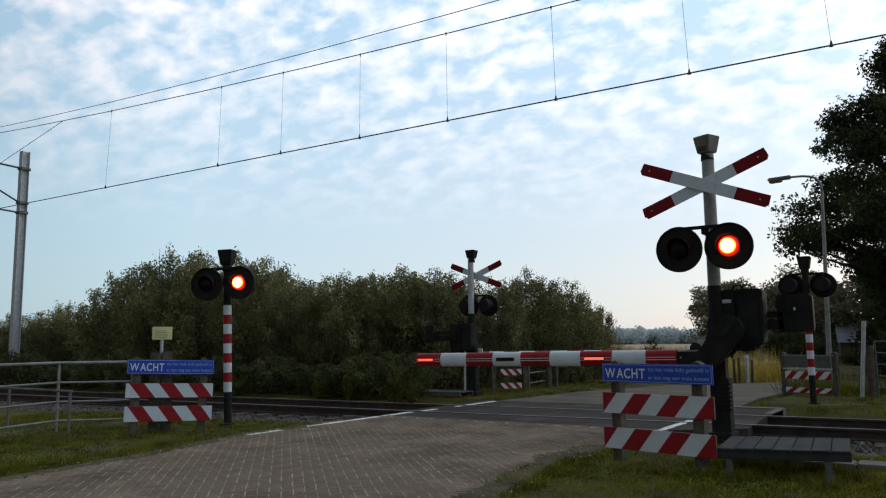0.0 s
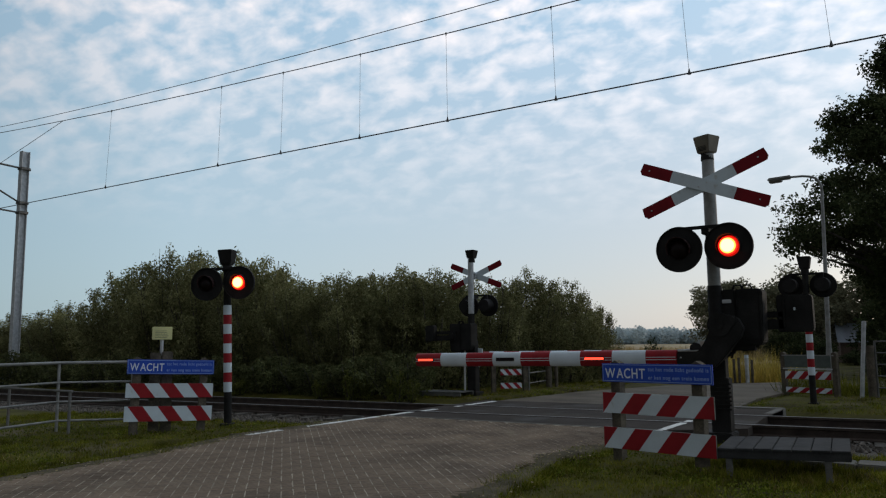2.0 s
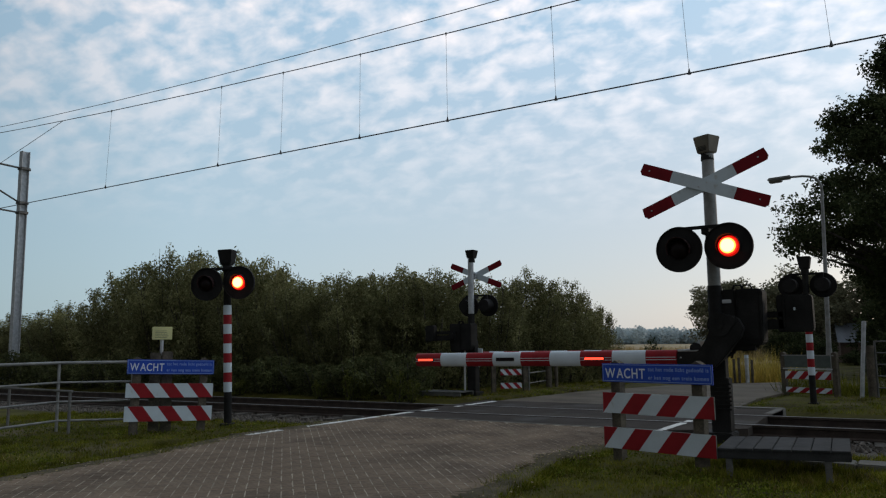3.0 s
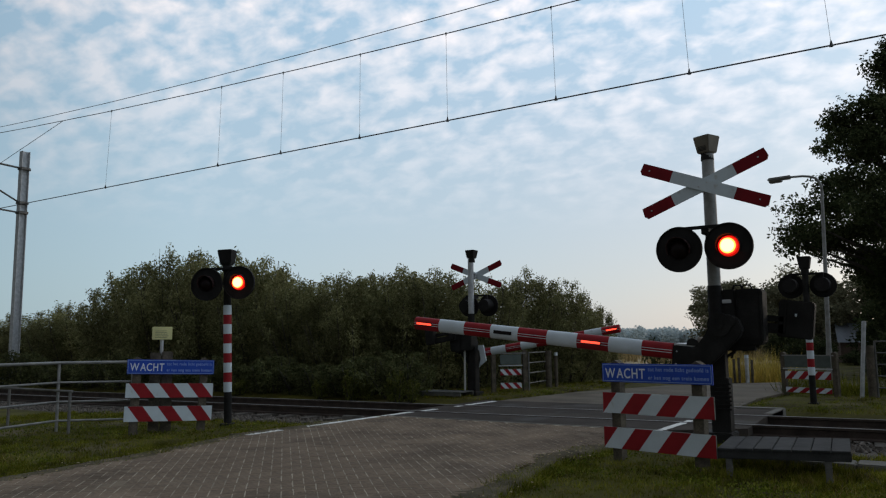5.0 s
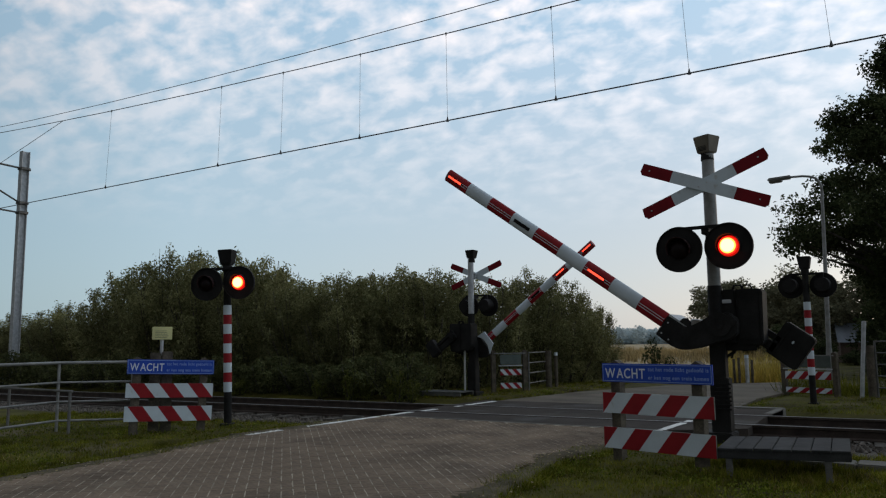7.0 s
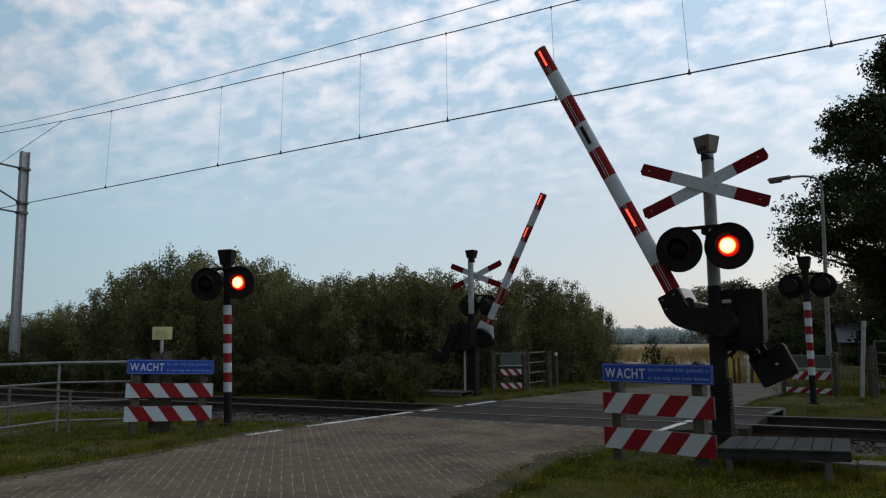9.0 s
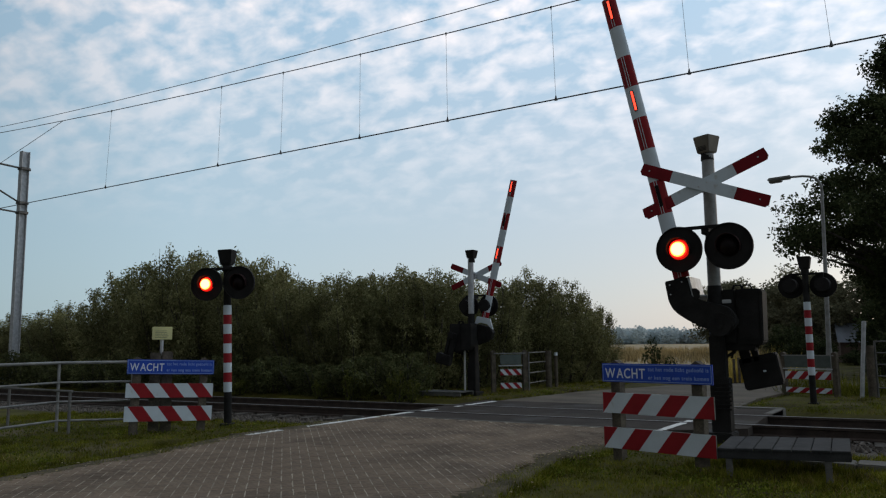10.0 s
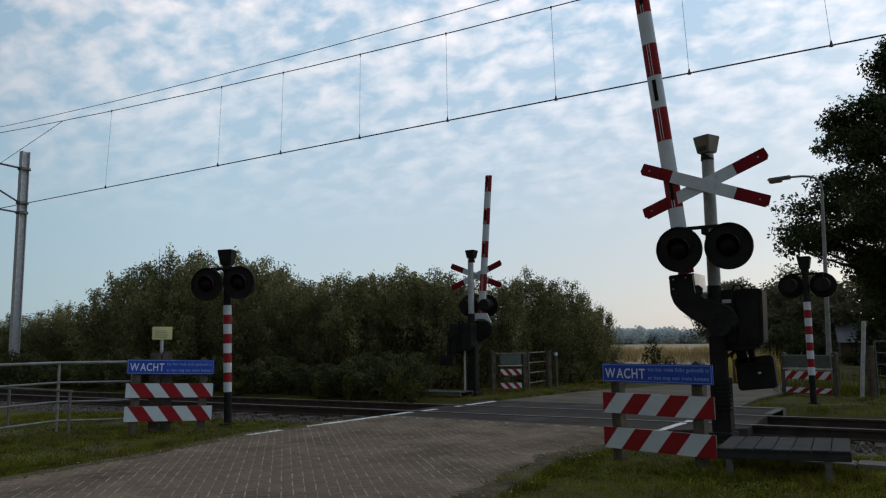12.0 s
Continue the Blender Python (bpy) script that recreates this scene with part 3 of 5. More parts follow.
def barrier(base, label, s, pivot, drop, length, seg, end, lights, face_phase):
    """A half barrier: post with saltire and lamps, drive housing, boom with its elbow and counterweight."""
    thing = empty("level_crossing_barrier", base, label=label, category="barrier", group="barriers of the crossing")
    bm = B()
    pa, pb = (-0.08, 0.165) if s == 1 else (-0.13, 0.1)
    box(bm, pa, pb, -0.1, 0.12, -0.12, 0.74, 0.012)
    box(bm, pa + 0.01, pb - 0.035, -0.085, 0.1, 0.7, 1.3, 0.012)
    box(bm, -0.2, 0.2, -0.2, 0.2, -0.12, 0.03, 0.015)
    post = part("post", bm, BLACK, thing, "black steel lower post")
    bm = B()
    for i in range(7):
        z = 0.32 + 0.055 * i
        box(bm, pa + 0.02, pb + 0.03, -0.115, -0.1, z, z + 0.025, 0.004)
    part("louvre", bm, BLACK, post)
    bm = B()
    mx = 0.025 if s == 1 else 0.03
    tube(bm, (mx, 0, 1.15), (mx, 0, 1.98), 0.098 * s, 0.094 * s, 20)
    part("post_sleeve", bm, BLACK, thing)
    bm = B()
    tube(bm, (mx, 0, 1.9 * s), (mx, 0, 3.82 * s), 0.086 * s, 0.083 * s, 24)
    part("mast_tube", bm, STEEL_MID if s == 1 else STEEL, thing, "grey steel tube")
    if s == 1:
        bell(thing, 3.83, 4.07, 0.265, BEIGE, 0.02, -24)
    else:
        bell(thing, 3.83 * s, 4.07 * s, 0.29 * s, BLACK, 0)
    saltire(thing, -0.2 * s, 3.35 * s, 0.905 * s, 0.167 * s, 21.5)
    bm = B()
    box(bm, -0.06, 0.06, -0.2 * s, -0.05, 3.27 * s, 3.39 * s, 0.006)
    part("saltire_clamp", bm, STEEL, thing)
    # lamps on their bracket
    ly, lz = -0.36 * s, 2.47 * s
    for x, ph in zip((-0.325 * s, 0.325 * s), face_phase):
        lamp_unit(thing, x, ly, lz, 0.31 * s, ph, s)
    bm = B()
    box(bm, -0.36 * s, 0.36 * s, -0.28 * s, -0.23 * s, lz + 0.27 * s, lz + 0.315 * s, 0.006)
    box(bm, -0.05, 0.05, -0.26 * s, -0.02, lz + 0.2 * s, lz + 0.31 * s, 0.006)
    for x in (-0.325 * s, 0.325 * s):
        box(bm, x - 0.03, x + 0.03, -0.3 * s, -0.22 * s, lz, lz + 0.3 * s, 0.006)
    part("lamp_bracket", bm, BLACK, thing)
    # drive housing
    h0, h1, w0, w1, w2 = (1.2, 1.92, -0.03, 0.28, 0.63) if s == 1 else (1.05, 1.73, -0.13, 0.18, 0.5)
    bm = B()
    plate(bm, [(w0, h0 + 0.12), (w0 + 0.08, h0), (w1, h0), (w1, h1), (w0 + 0.03, h1), (w0, h1 - 0.03)], -0.02, 0.3, bevel=0.012)
    housing = part("drive_housing", bm, BLACK, thing, "black cast drive housing")
    bm = B()
    plate(bm, [(w1, h0 - 0.03), (w2 - 0.06, h0 - 0.03), (w2 - 0.015, h0 + 0.02), (w2, h1 - 0.03), (w2 - 0.03, h1), (w1, h1)], 0.0, 0.32, bevel=0.015)
    part("motor_box", bm, BLACK, housing)
    bm = B()
    box(bm, w1 + 0.03, w2 - 0.05, -0.012, 0.0, h0 + 0.04, h1 - 0.06, 0.006)
    part("motor_box_door", bm, BLACK, housing)
    bm = B()
    for dz in (0.2, 0.5):
        tube(bm, (w1 + 0.022, -0.018, h0 + dz), (w1 + 0.022, -0.018, h0 + dz + 0.09), 0.012, seg=8)
    part("hinge", bm, BLACK, housing)
    bm = B()
    box(bm, w0 + 0.15, w0 + 0.27, -0.034, -0.02, h1 - 0.185, h1 - 0.135, 0.006)
    part("maker_plate", bm, STEEL, housing, "pale metal plate")
    if s == 1:
        bm = B()
        for zz in (1.66, 1.78):
            tube(bm, (w0 - 0.06, 0.05, zz), (w0 + 0.02, 0.05, zz), 0.028, seg=10)
        part("cable_gland", bm, BLACK, housing)
        bm = B()
        tube(bm, (0.12, -0.262, 1.445), (0.12, -0.247, 1.445), 0.155, 0.155, 32)
        tube(bm, (0.12, -0.275, 1.445), (0.12, -0.262, 1.445), 0.06, 0.06, 20)
        part("bearing_cover", bm, BLACK, housing)
    # ragged cable entries under the housing
    bm = B()
    for a, dz in ((0.0, 0.05), (0.07, 0.08), (0.16, 0.06), (0.23, 0.03)):
        tube(bm, (w1 + a, 0.1, h0 - 0.03 - dz), (w1 + a, 0.1, h0), 0.03, 0.045, 10)
    part("cable_entry", bm, BLACK, housing)
    bm = B()
    for i in range(5):
        a = w1 + random.uniform(-0.05, 0.12)
        bent_tube(bm, [(a, 0.1, h1), (a + 0.02, 0.1, h1 + 0.055), (a + 0.1, 0.12, h1 + 0.06), (a + 0.13, 0.12, h1)], 0.012, 6)
    part("cable_loop", bm, BLACK, housing)
    bm = B()
    bent_tube(bm, [(0.2, 0.2, 1.2), (0.2, 0.14, 1.08), (0.1, 0.06, 1.0), (0.06, 0.02, 0.7), (0.06, 0.02, 0.1)], 0.025, 8)
    bent_tube(bm, [(0.3, 0.25, 1.2), (0.28, 0.2, 1.12), (0.2, 0.16, 1.1), (0.17, 0.12, 1.0)], 0.014, 6)
    part("cable_loop", bm, BLACK, housing)
    bm = B()
    box(bm, 0.1, 0.5, 0.02, 0.16, 1.1, 1.2, 0.01)
    part("support_leg", bm, BLACK, housing)
    if s < 1:
        part("conduit", tube(B(), (0.16, 0.15, -0.1), (0.15, 0.15, 1.06), 0.026, seg=10), PALE, thing, "pale cable conduit beside the post")
    # the boom turns about the pivot; it reaches along -x
    d = drop
    bm = B()
    if s == 1:
        arm = [(-0.71, -0.39), (-0.725, -0.70), (-0.46, -0.715), (-0.34, -0.69), (-0.25, -0.635), (-0.13, -0.52), (-0.04, -0.41), (0.03, -0.32), (0.12, -0.22), (0.17, -0.1),
               (0.1, 0.04), (-0.05, 0.09), (-0.18, 0.03), (-0.25, -0.08), (-0.31, -0.21), (-0.37, -0.31), (-0.44, -0.39)]
    else:
        arm = [(-0.40, -0.36), (-0.41, -0.72), (-0.31, -0.84), (-0.16, -0.82), (-0.02, -0.7), (0.1, -0.5), (0.16, -0.32), (0.13, -0.02), (0.02, 0.1), (-0.12, 0.08), (-0.2, -0.06), (-0.24, -0.22)]
    plate(bm, arm, -0.075, 0.075, bevel=0.012)
    boom = part("boom", bm, BLACK, thing, "red and white striped barrier boom on a black elbow")
    bm = B()
    tube(bm, (0, -0.09, 0), (0, 0.62, 0), 0.075, 0.075, 24)
    part("pivot_shaft", bm, BLACK, boom)
    bm = B()
    if s == 1:
        box(bm, -0.71, -0.43, -0.06, 0.5, -0.388, -0.36, 0.004)
        box(bm, -0.43, -0.405, -0.06, 0.5, -0.39, -0.25, 0.004)
    else:
        plate(bm, [(-0.36, -0.3), (-0.6, -0.33), (-0.62, -0.72), (-0.38, -0.86), (-0.47, -0.66), (-0.46, -0.45)], 0.08, 0.12, bevel=0.004)
    part("clamp_plate", bm, STEEL if s == 1 else WHITE, boom, "pale clamp plate")
    bm = B()
    if s == 1:
        plate(bm, [(-0.54, -0.37), (-0.53, -0.31), (-0.48, -0.27), (-0.40, -0.29), (-0.37, -0.37)], -0.075, -0.05, bevel=0.006)
    else:
        box(bm, -0.3, -0.22, 0.08, 0.1, -0.42, 0.02, 0.006)
    part("clamp_gusset", bm, BLACK, boom)
    for bx, bz in ((-0.66, -0.47), (-0.53, -0.66), (-0.66, -0.64)) if s == 1 else ((-0.36, -0.45), (-0.36, -0.66)):
        part("bolt", tube(B(), (bx, -0.085, bz), (bx, -0.07, bz), 0.011, seg=8), STEEL, boom)
    # boom tube in bands
    n = 9
    ea, eb = 0.112 * (s if s < 1 else 1), 0.062
    for i in range(n):
        bm = B()
        xa, xb = -(length - i * seg), -(length - (i + 1) * seg) if i < n - 1 else -end
        k = 24
        sc = lambda x: 1.0 - 0.05 * (abs(x) / length)
        ra, rb = ([bm.verts.new((x, eb * sc(x) * math.cos(2 * math.pi * t / k), -d + ea * sc(x) * math.sin(2 * math.pi * t / k))) for t in range(k)] for x in (xa, xb))
        for t in range(k):
            f = bm.faces.new((ra[t], ra[(t + 1) % k], rb[(t + 1) % k], rb[t]))
            f.smooth = True
        bm.faces.new(ra[::-1]), bm.faces.new(rb)
        bmesh.ops.recalc_face_normals(bm, faces=bm.faces)
        split_caps(bm)
        red = i % 2 == 0
        part("band", bm, RED if red else WHITE, boom, "red reflective band" if red else "white reflective band")
        if red:
            bm = B()
            for zz in (0.012, -0.022):
                for sy in (-1, 1):
                    box(bm, xa + 0.004, xb - 0.004, sy * eb * 0.93, sy * (eb + 0.004), -d + zz - 0.004, -d + zz + 0.004)
            part("trim", bm, WHITE, boom, "thin pale strip")
    # light bars in the boom
    for idx, ph in lights:
        xc = -(length - (idx + 0.46) * seg)
        if idx == 0:
            xc = -(length - 0.42 * seg)
        hl, hw = seg * 0.3, 0.016
        bm = B()
        box(bm, xc - hl - 0.012, xc + hl + 0.012, -eb - 0.006, eb + 0.006, -d - hw - 0.012, -d + hw + 0.010, 0.004)
        part("light_slot", bm, BLACK, boom, "black light slot")
        for sy in (-1, 1):
            bm = B()
            box(bm, -hl, hl, -hw, hw, -hw, hw, 0.003)
            for f in bm.faces:
                f.material_index = 1 if f.normal.y * sy > 0.9 else 0
            bar = part("light_bar", bm, [LENS_OFF, GLOW_BAR], boom, "narrow red boom light")
            rest = pose(xc, sy * (eb - 0.002), -d)
            bar.matrix_basis = rest
            TURNING.append((bar, rest, "X", ph))
    # counterweight on two arms behind the housing
    bm = B()
    box(bm, -0.08, 0.6, 0.5, 0.58, -0.115, 0.02, 0.008)
    cw = part("counterweight_arm", bm, BLACK, boom)
    part("counterweight_arm", box(B(), -0.08, 0.6, 0.5, 0.58, 0.045, 0.125, 0.008), BLACK, boom)
    q = 1.0 if s == 1 else 0.8
    bm = B()
    plate(bm, [(0.49, -0.15 * q), (0.89 * q + 0.02, -0.16 * q), (0.91 * q + 0.02, -0.13 * q), (0.92 * q + 0.01, 0.31 * q), (0.89 * q + 0.02, 0.34 * q), (0.51, 0.35 * q), (0.49, 0.32 * q)], 0.5, 0.68, bevel=0.014)
    weight = part("counterweight", bm, BLACK, cw, "black box counterweight")
    bm = B()
    box(bm, 0.56, 0.6, 0.49, 0.5, -0.1 * q, 0.33 * q, 0.006)
    part("counterweight_rib", bm, BLACK, cw)
    bm = B()
    box(bm, 0.70, 0.725, 0.488, 0.5, 0.13, 0.17, 0.004)
    part("tag", bm, WHITE, cw)
    return thing, boom


NEAR_PIVOT, FAR_PIVOT = (0.25, -0.17, 1.49), (0.37, -0.17, 1.421)
NEAR_BASE = pose(-2.68, 10.79, 0)
FAR_BASE = pose(-10.16, 16.8, 0, 0, 0, 180)
near, near_boom = barrier(NEAR_BASE, "black half barrier with striped boom, white saltire and red lamps", 1.0, NEAR_PIVOT, 0.475, 5.08, 0.49, 0.727,
                          ((0, "always"), (3, "L"), (6, "R")), ("L", "R"))
far, far_boom = barrier(FAR_BASE, "black half barrier with striped boom, seen from its back", 0.886, FAR_PIVOT, 0.505, 4.17, 0.427, 0.55,
                        ((0, "always"), (2, "R"), (4, "L")), ("", ""))


def flashing_post(base, label, phases, z0, z1, ztop, lamp_z, r, gap):
    """A striped post with two round lamps and a bell."""
    thing = empty("flashing_light_post", base, label=label, category="warning light", group="flashing light posts")
    bm = B()
    tube(bm, (0, 0, -0.1), (0, 0, lamp_z + 0.3), 0.062, 0.06, 18)
    box(bm, -0.1, 0.1, -0.1, 0.1, -0.1, -0.01, 0.01)
    part("pole", bm, BLACK, thing, "black steel pole")
    h = (z1 - z0) / 9
    for i in range(9):
        bm = B()
        tube(bm, (0, 0, z0 + i * h), (0, 0, z0 + (i + 1) * h), 0.067, seg=20)
        part("band", bm, WHITE if i % 2 == 0 else RED, thing, "white reflective band" if i % 2 == 0 else "red reflective band")
    bell(thing, ztop - 0.25, ztop, 0.25, BLACK)
    for x, ph in zip((-gap, gap), phases):
        lamp_unit(thing, x, -0.16, lamp_z, r, ph, 0.85)
    bm = B()
    box(bm, -gap - 0.03, gap + 0.03, -0.12, -0.07, lamp_z + r * 0.85, lamp_z + r * 0.85 + 0.045, 0.005)
    for x in (-gap, gap):
        box(bm, x - 0.025, x + 0.025, -0.13, -0.06, lamp_z, lamp_z + r, 0.005)
    part("lamp_bracket", bm, BLACK, thing)
    return thing


flashing_post(pose(-9.917, 8.68, 0, 0, -1.6, 24), "red and white striped post with two flashing red lamps", ("L", "R"), 0.49, 1.90, 2.82, 2.25, 0.27, 0.28)
flashing_post(pose(-2.39, 17.01, 0, 0, 0, 180), "red and white striped post with two dark round lamps", ("", ""), 0.53, 1.99, 2.91, 2.33, 0.25, 0.30)

# ---- barricades with warning boards ----


def lettering(text, size, x, z, y, mat, parent, width, bold=0.0):
    cu = bpy.data.curves.new("lettering", "FONT")
    cu.body, cu.size, cu.extrude, cu.offset, cu.space_character = text, size, 0.0008, bold, 1.12
    tmp = bpy.data.objects.new("lettering", cu)
    scene.collection.objects.link(tmp)
    me = bpy.data.meshes.new_from_object(tmp.evaluated_get(bpy.context.evaluated_depsgraph_get()))
    bpy.data.objects.remove(tmp)
    me.materials.clear()
    me.materials.append(mat)
    xs = [v.co.x for v in me.vertices]
    lo, hi = min(xs), max(xs)
    for v in me.vertices:
        v.co.x = (v.co.x - lo) * (width / (hi - lo) if width else 1.0)
    ob = new("lettering", me)
    ob.parent = parent
    ob.matrix_basis = Matrix.Translation((x, y, z)) @ Matrix.Rotation(radians(90), 4, "X")
    return ob


def word(text, size, x, z, y, mat, parent, width):
    """A word of single raised letters."""
    obs = [lettering(c, size, 0, z, y, mat, parent, 0, 0.0016) for c in text]
    wide = [max(v.co.x for v in o.data.vertices) for o in obs]
    gap = 0.2 * sum(wide) / len(wide)
    k = width / (sum(wide) + gap * (len(wide) - 1))
    for o, w, c in zip(obs, wide, text):
        o.name = "letter"
        for v in o.data.vertices:
            v.co.x *= k
        o.matrix_basis = Matrix.Translation((x, y, z)) @ Matrix.Rotation(radians(90), 4, "X")
        x += k * (w + gap * (0.55 if c == "A" else 1.0))


def chevron_board(parent, w, z0, z1, y, lean, first_red, n):
    """A board of slanted red and white fields; lean: how far the top of a stripe runs to +x."""
    h = z1 - z0
    bm = B()
    box(bm, -w / 2, w / 2, y, y + 0.022, z0, z1, 0.002)
    bd = part("chevron_board", bm, SIGN_BACK, parent, "red and white chevron board")
    pitch = w / n
    k0 = -int(abs(lean) / pitch) - 2
    for k in range(k0, n + 3 + int(abs(lean) / pitch)):
        xl0, xl1 = -w / 2 + k * pitch, -w / 2 + (k + 1) * pitch
        poly = [(xl0, z0), (xl1, z0), (xl1 + lean, z1), (xl0 + lean, z1)]
        for lim, sgn in ((-w / 2, 1), (w / 2, -1)):
            out = []
            for i in range(len(poly)):
                a, b = poly[i], poly[(i + 1) % len(poly)]
                ia, ib = (a[0] - lim) * sgn >= 0, (b[0] - lim) * sgn >= 0
                if ia:
                    out.append(a)
                if ia != ib:
                    t = (lim - a[0]) / (b[0] - a[0])
                    out.append((lim, a[1] + t * (b[1] - a[1])))
            poly = out
            if not poly:
                break
        clean = [p for i, p in enumerate(poly) if (Vector(p) - Vector(poly[i - 1])).length > 1e-4]
        if len(clean) < 3:
            continue
        red = (k % 2 == 0) == first_red
        part("stripe", plate(B(), clean, y - 0.003, y), RED if red else WHITE, bd, "red reflective stripe" if red else "white reflective stripe")


def wood_post(parent, x, y, w, d, h, lean=0.0):
    bm = B()
    for sx in (-1, 1):
        box(bm, x, x + sx * w / 2, y - d / 2, y + d / 2, -0.15, h)
    bmesh.ops.remove_doubles(bm, verts=bm.verts, dist=0.0005)
    bmesh.ops.delete(bm, geom=[f for f in bm.faces if all(abs(v.co.x - x) < 1e-4 for v in f.verts)], context="FACES_ONLY")
    bmesh.ops.recalc_face_normals(bm, faces=bm.faces)
    for v in bm.verts:
        if v.co.z > h - 0.005:                       # roof-shaped top against the rain
            v.co.z += 0.035 * (1 - abs(v.co.x - x) / (w / 2))
        v.co.x += lean * v.co.z
        v.co += Vector((random.uniform(-1, 1), random.uniform(-1, 1), 0)) * 0.004
    bm2 = part("post", bm, WOOD, parent, "weathered wooden post")
    return bm2


def barricade(base, label, w, posts, sign_z, sign_h, boards, lean, first_red, n=6, letters=True, post_h=0.98):
    thing = empty("barricade", base, label=label, category="barricade", group="barricades at the crossing")
    for x in posts:
        wood_post(thing, x, 0.07, 0.115, 0.1, post_h)
    for z0, z1 in boards:
        chevron_board(thing, w, z0, z1, -0.01, lean, first_red, n)
    bm = B()
    box(bm, -w / 2, w / 2, -0.012, 0.008, sign_z, sign_z + sign_h, 0.003)
    sign = part("warning_sign", bm, BLUE if letters else SIGN_BACK, thing, "blue warning sign with white lettering" if letters else "grey back of a warning sign")
    if not letters:
        part("edge_strip", box(B(), -w / 2 - 0.05, w / 2 + 0.03, -0.016, 0.012, sign_z - 0.05, sign_z - 0.02, 0.003), STEEL, thing, "pale strip under the sign")
        part("top_rail", box(B(), posts[0], posts[-1], -0.012, 0.02, post_h - 0.06, post_h - 0.035, 0.004), STEEL_MID, thing, "thin grey rail between the posts")
    if letters:
        bm = B()
        t = 0.006
        for x0, x1, z0, z1 in ((-w / 2 + 0.01, w / 2 - 0.01, sign_z + 0.01, sign_z + 0.01 + t), (-w / 2 + 0.01, w / 2 - 0.01, sign_z + sign_h - 0.01 - t, sign_z + sign_h - 0.01),
                               (-w / 2 + 0.01, -w / 2 + 0.01 + t, sign_z + 0.01 + t, sign_z + sign_h - 0.01 - t), (w / 2 - 0.01 - t, w / 2 - 0.01, sign_z + 0.01 + t, sign_z + sign_h - 0.01 - t)):
            box(bm, x0, x1, -0.0135, -0.012, z0, z1)
        part("border", bm, LETTER_FINE, sign)
        word("WACHT", sign_h * 0.74, -w / 2 + w * 0.032, sign_z + sign_h * 0.23, -0.0128, LETTER, sign, w * 0.39)
        tagged(lettering("tot het rode licht gedoofd is", sign_h * 0.285, -w / 2 + w * 0.445, sign_z + sign_h * 0.62, -0.0128, LETTER_FINE, sign, w * 0.525, 0.0008), kind="stuff")
        tagged(lettering("er kan nog een trein komen", sign_h * 0.285, -w / 2 + w * 0.445, sign_z + sign_h * 0.2, -0.0128, LETTER_FINE, sign, w * 0.525, 0.0008), kind="stuff")
    return thing


def facing(a, b, z=0.0):
    """Pose whose x runs from a to b, in plan, at their middle."""
    d = Vector(b) - Vector(a)
    return pose((a[0] + b[0]) / 2, (a[1] + b[1]) / 2, z, 0, 0, math.degrees(math.atan2(d.y, d.x)))


barricade(facing((-3.27, 8.19), (-2.0, 7.88)), "red and white chevron barricade with blue sign on wooden posts", 1.31, (-0.51, 0.46), 0.80, 0.20,
          ((0.465, 0.685), (0.09, 0.315)), 0.18, False, post_h=1.0)
barricade(facing((-10.18, 6.99), (-9.52, 8.04)) @ pose(-0.03, 0, 0, 0, 1.7, 0), "red and white chevron barricade with blue sign beside a handrail", 1.24, (-0.48, 0.48), 0.82, 0.215,
          ((0.475, 0.685), (0.13, 0.35)), -0.165, False, post_h=1.04)
barricade(facing((-10.3, 18.0), (-9.6, 18.8)), "wooden barricade with chevron boards and grey sign back", 0.6, (-0.47, 0.43), 0.66, 0.26,
          ((0.37, 0.53), (0.02, 0.17)), -0.15, True, 5, False, 1.0)
barricade(facing((-3.46, 19.8), (-2.2, 19.3)), "wooden barricade with chevron boards and grey sign back", 1.1, (-0.62, 0.62), 0.60, 0.27,
          ((0.33, 0.51), (0.02, 0.14)), 0.17, True, 7, False, 0.92)


def notice_post():
    thing = empty("notice_post", pose(-10.05, 7.48, 0, 0, 0, 55), label="yellow notice on a steel stub above thick wooden posts", category="notice")
    for x in (-0.085, 0.085):
        bm = B()
        box(bm, x - 0.078, x + 0.078, 0.02, 0.2, -0.1, 1.15 + x * 0.1, 0.014)
        part("post", bm, WOOD, thing, "thick weathered wooden post")
    bm = B()
    tube(bm, (0, 0.1, 1.1), (0, 0.1, 1.4), 0.026, seg=10)
    part("stub", bm, STEEL, thing)
    bm = B()
    box(bm, -0.145, 0.145, 0.06, 0.072, 1.34, 1.535, 0.004)
    board = part("notice_board", bm, YELLOW, thing, "yellow notice with unreadable dark lines")
    for i in range(5):
        bm = B()
        box(bm, -0.10, 0.06 + 0.012 * (i * 7 % 4), 0.056, 0.0588, 1.37 + 0.025 * i, 1.3745 + 0.025 * i)
        part("text_bar", bm, SIGN_BACK, board)


notice_post()


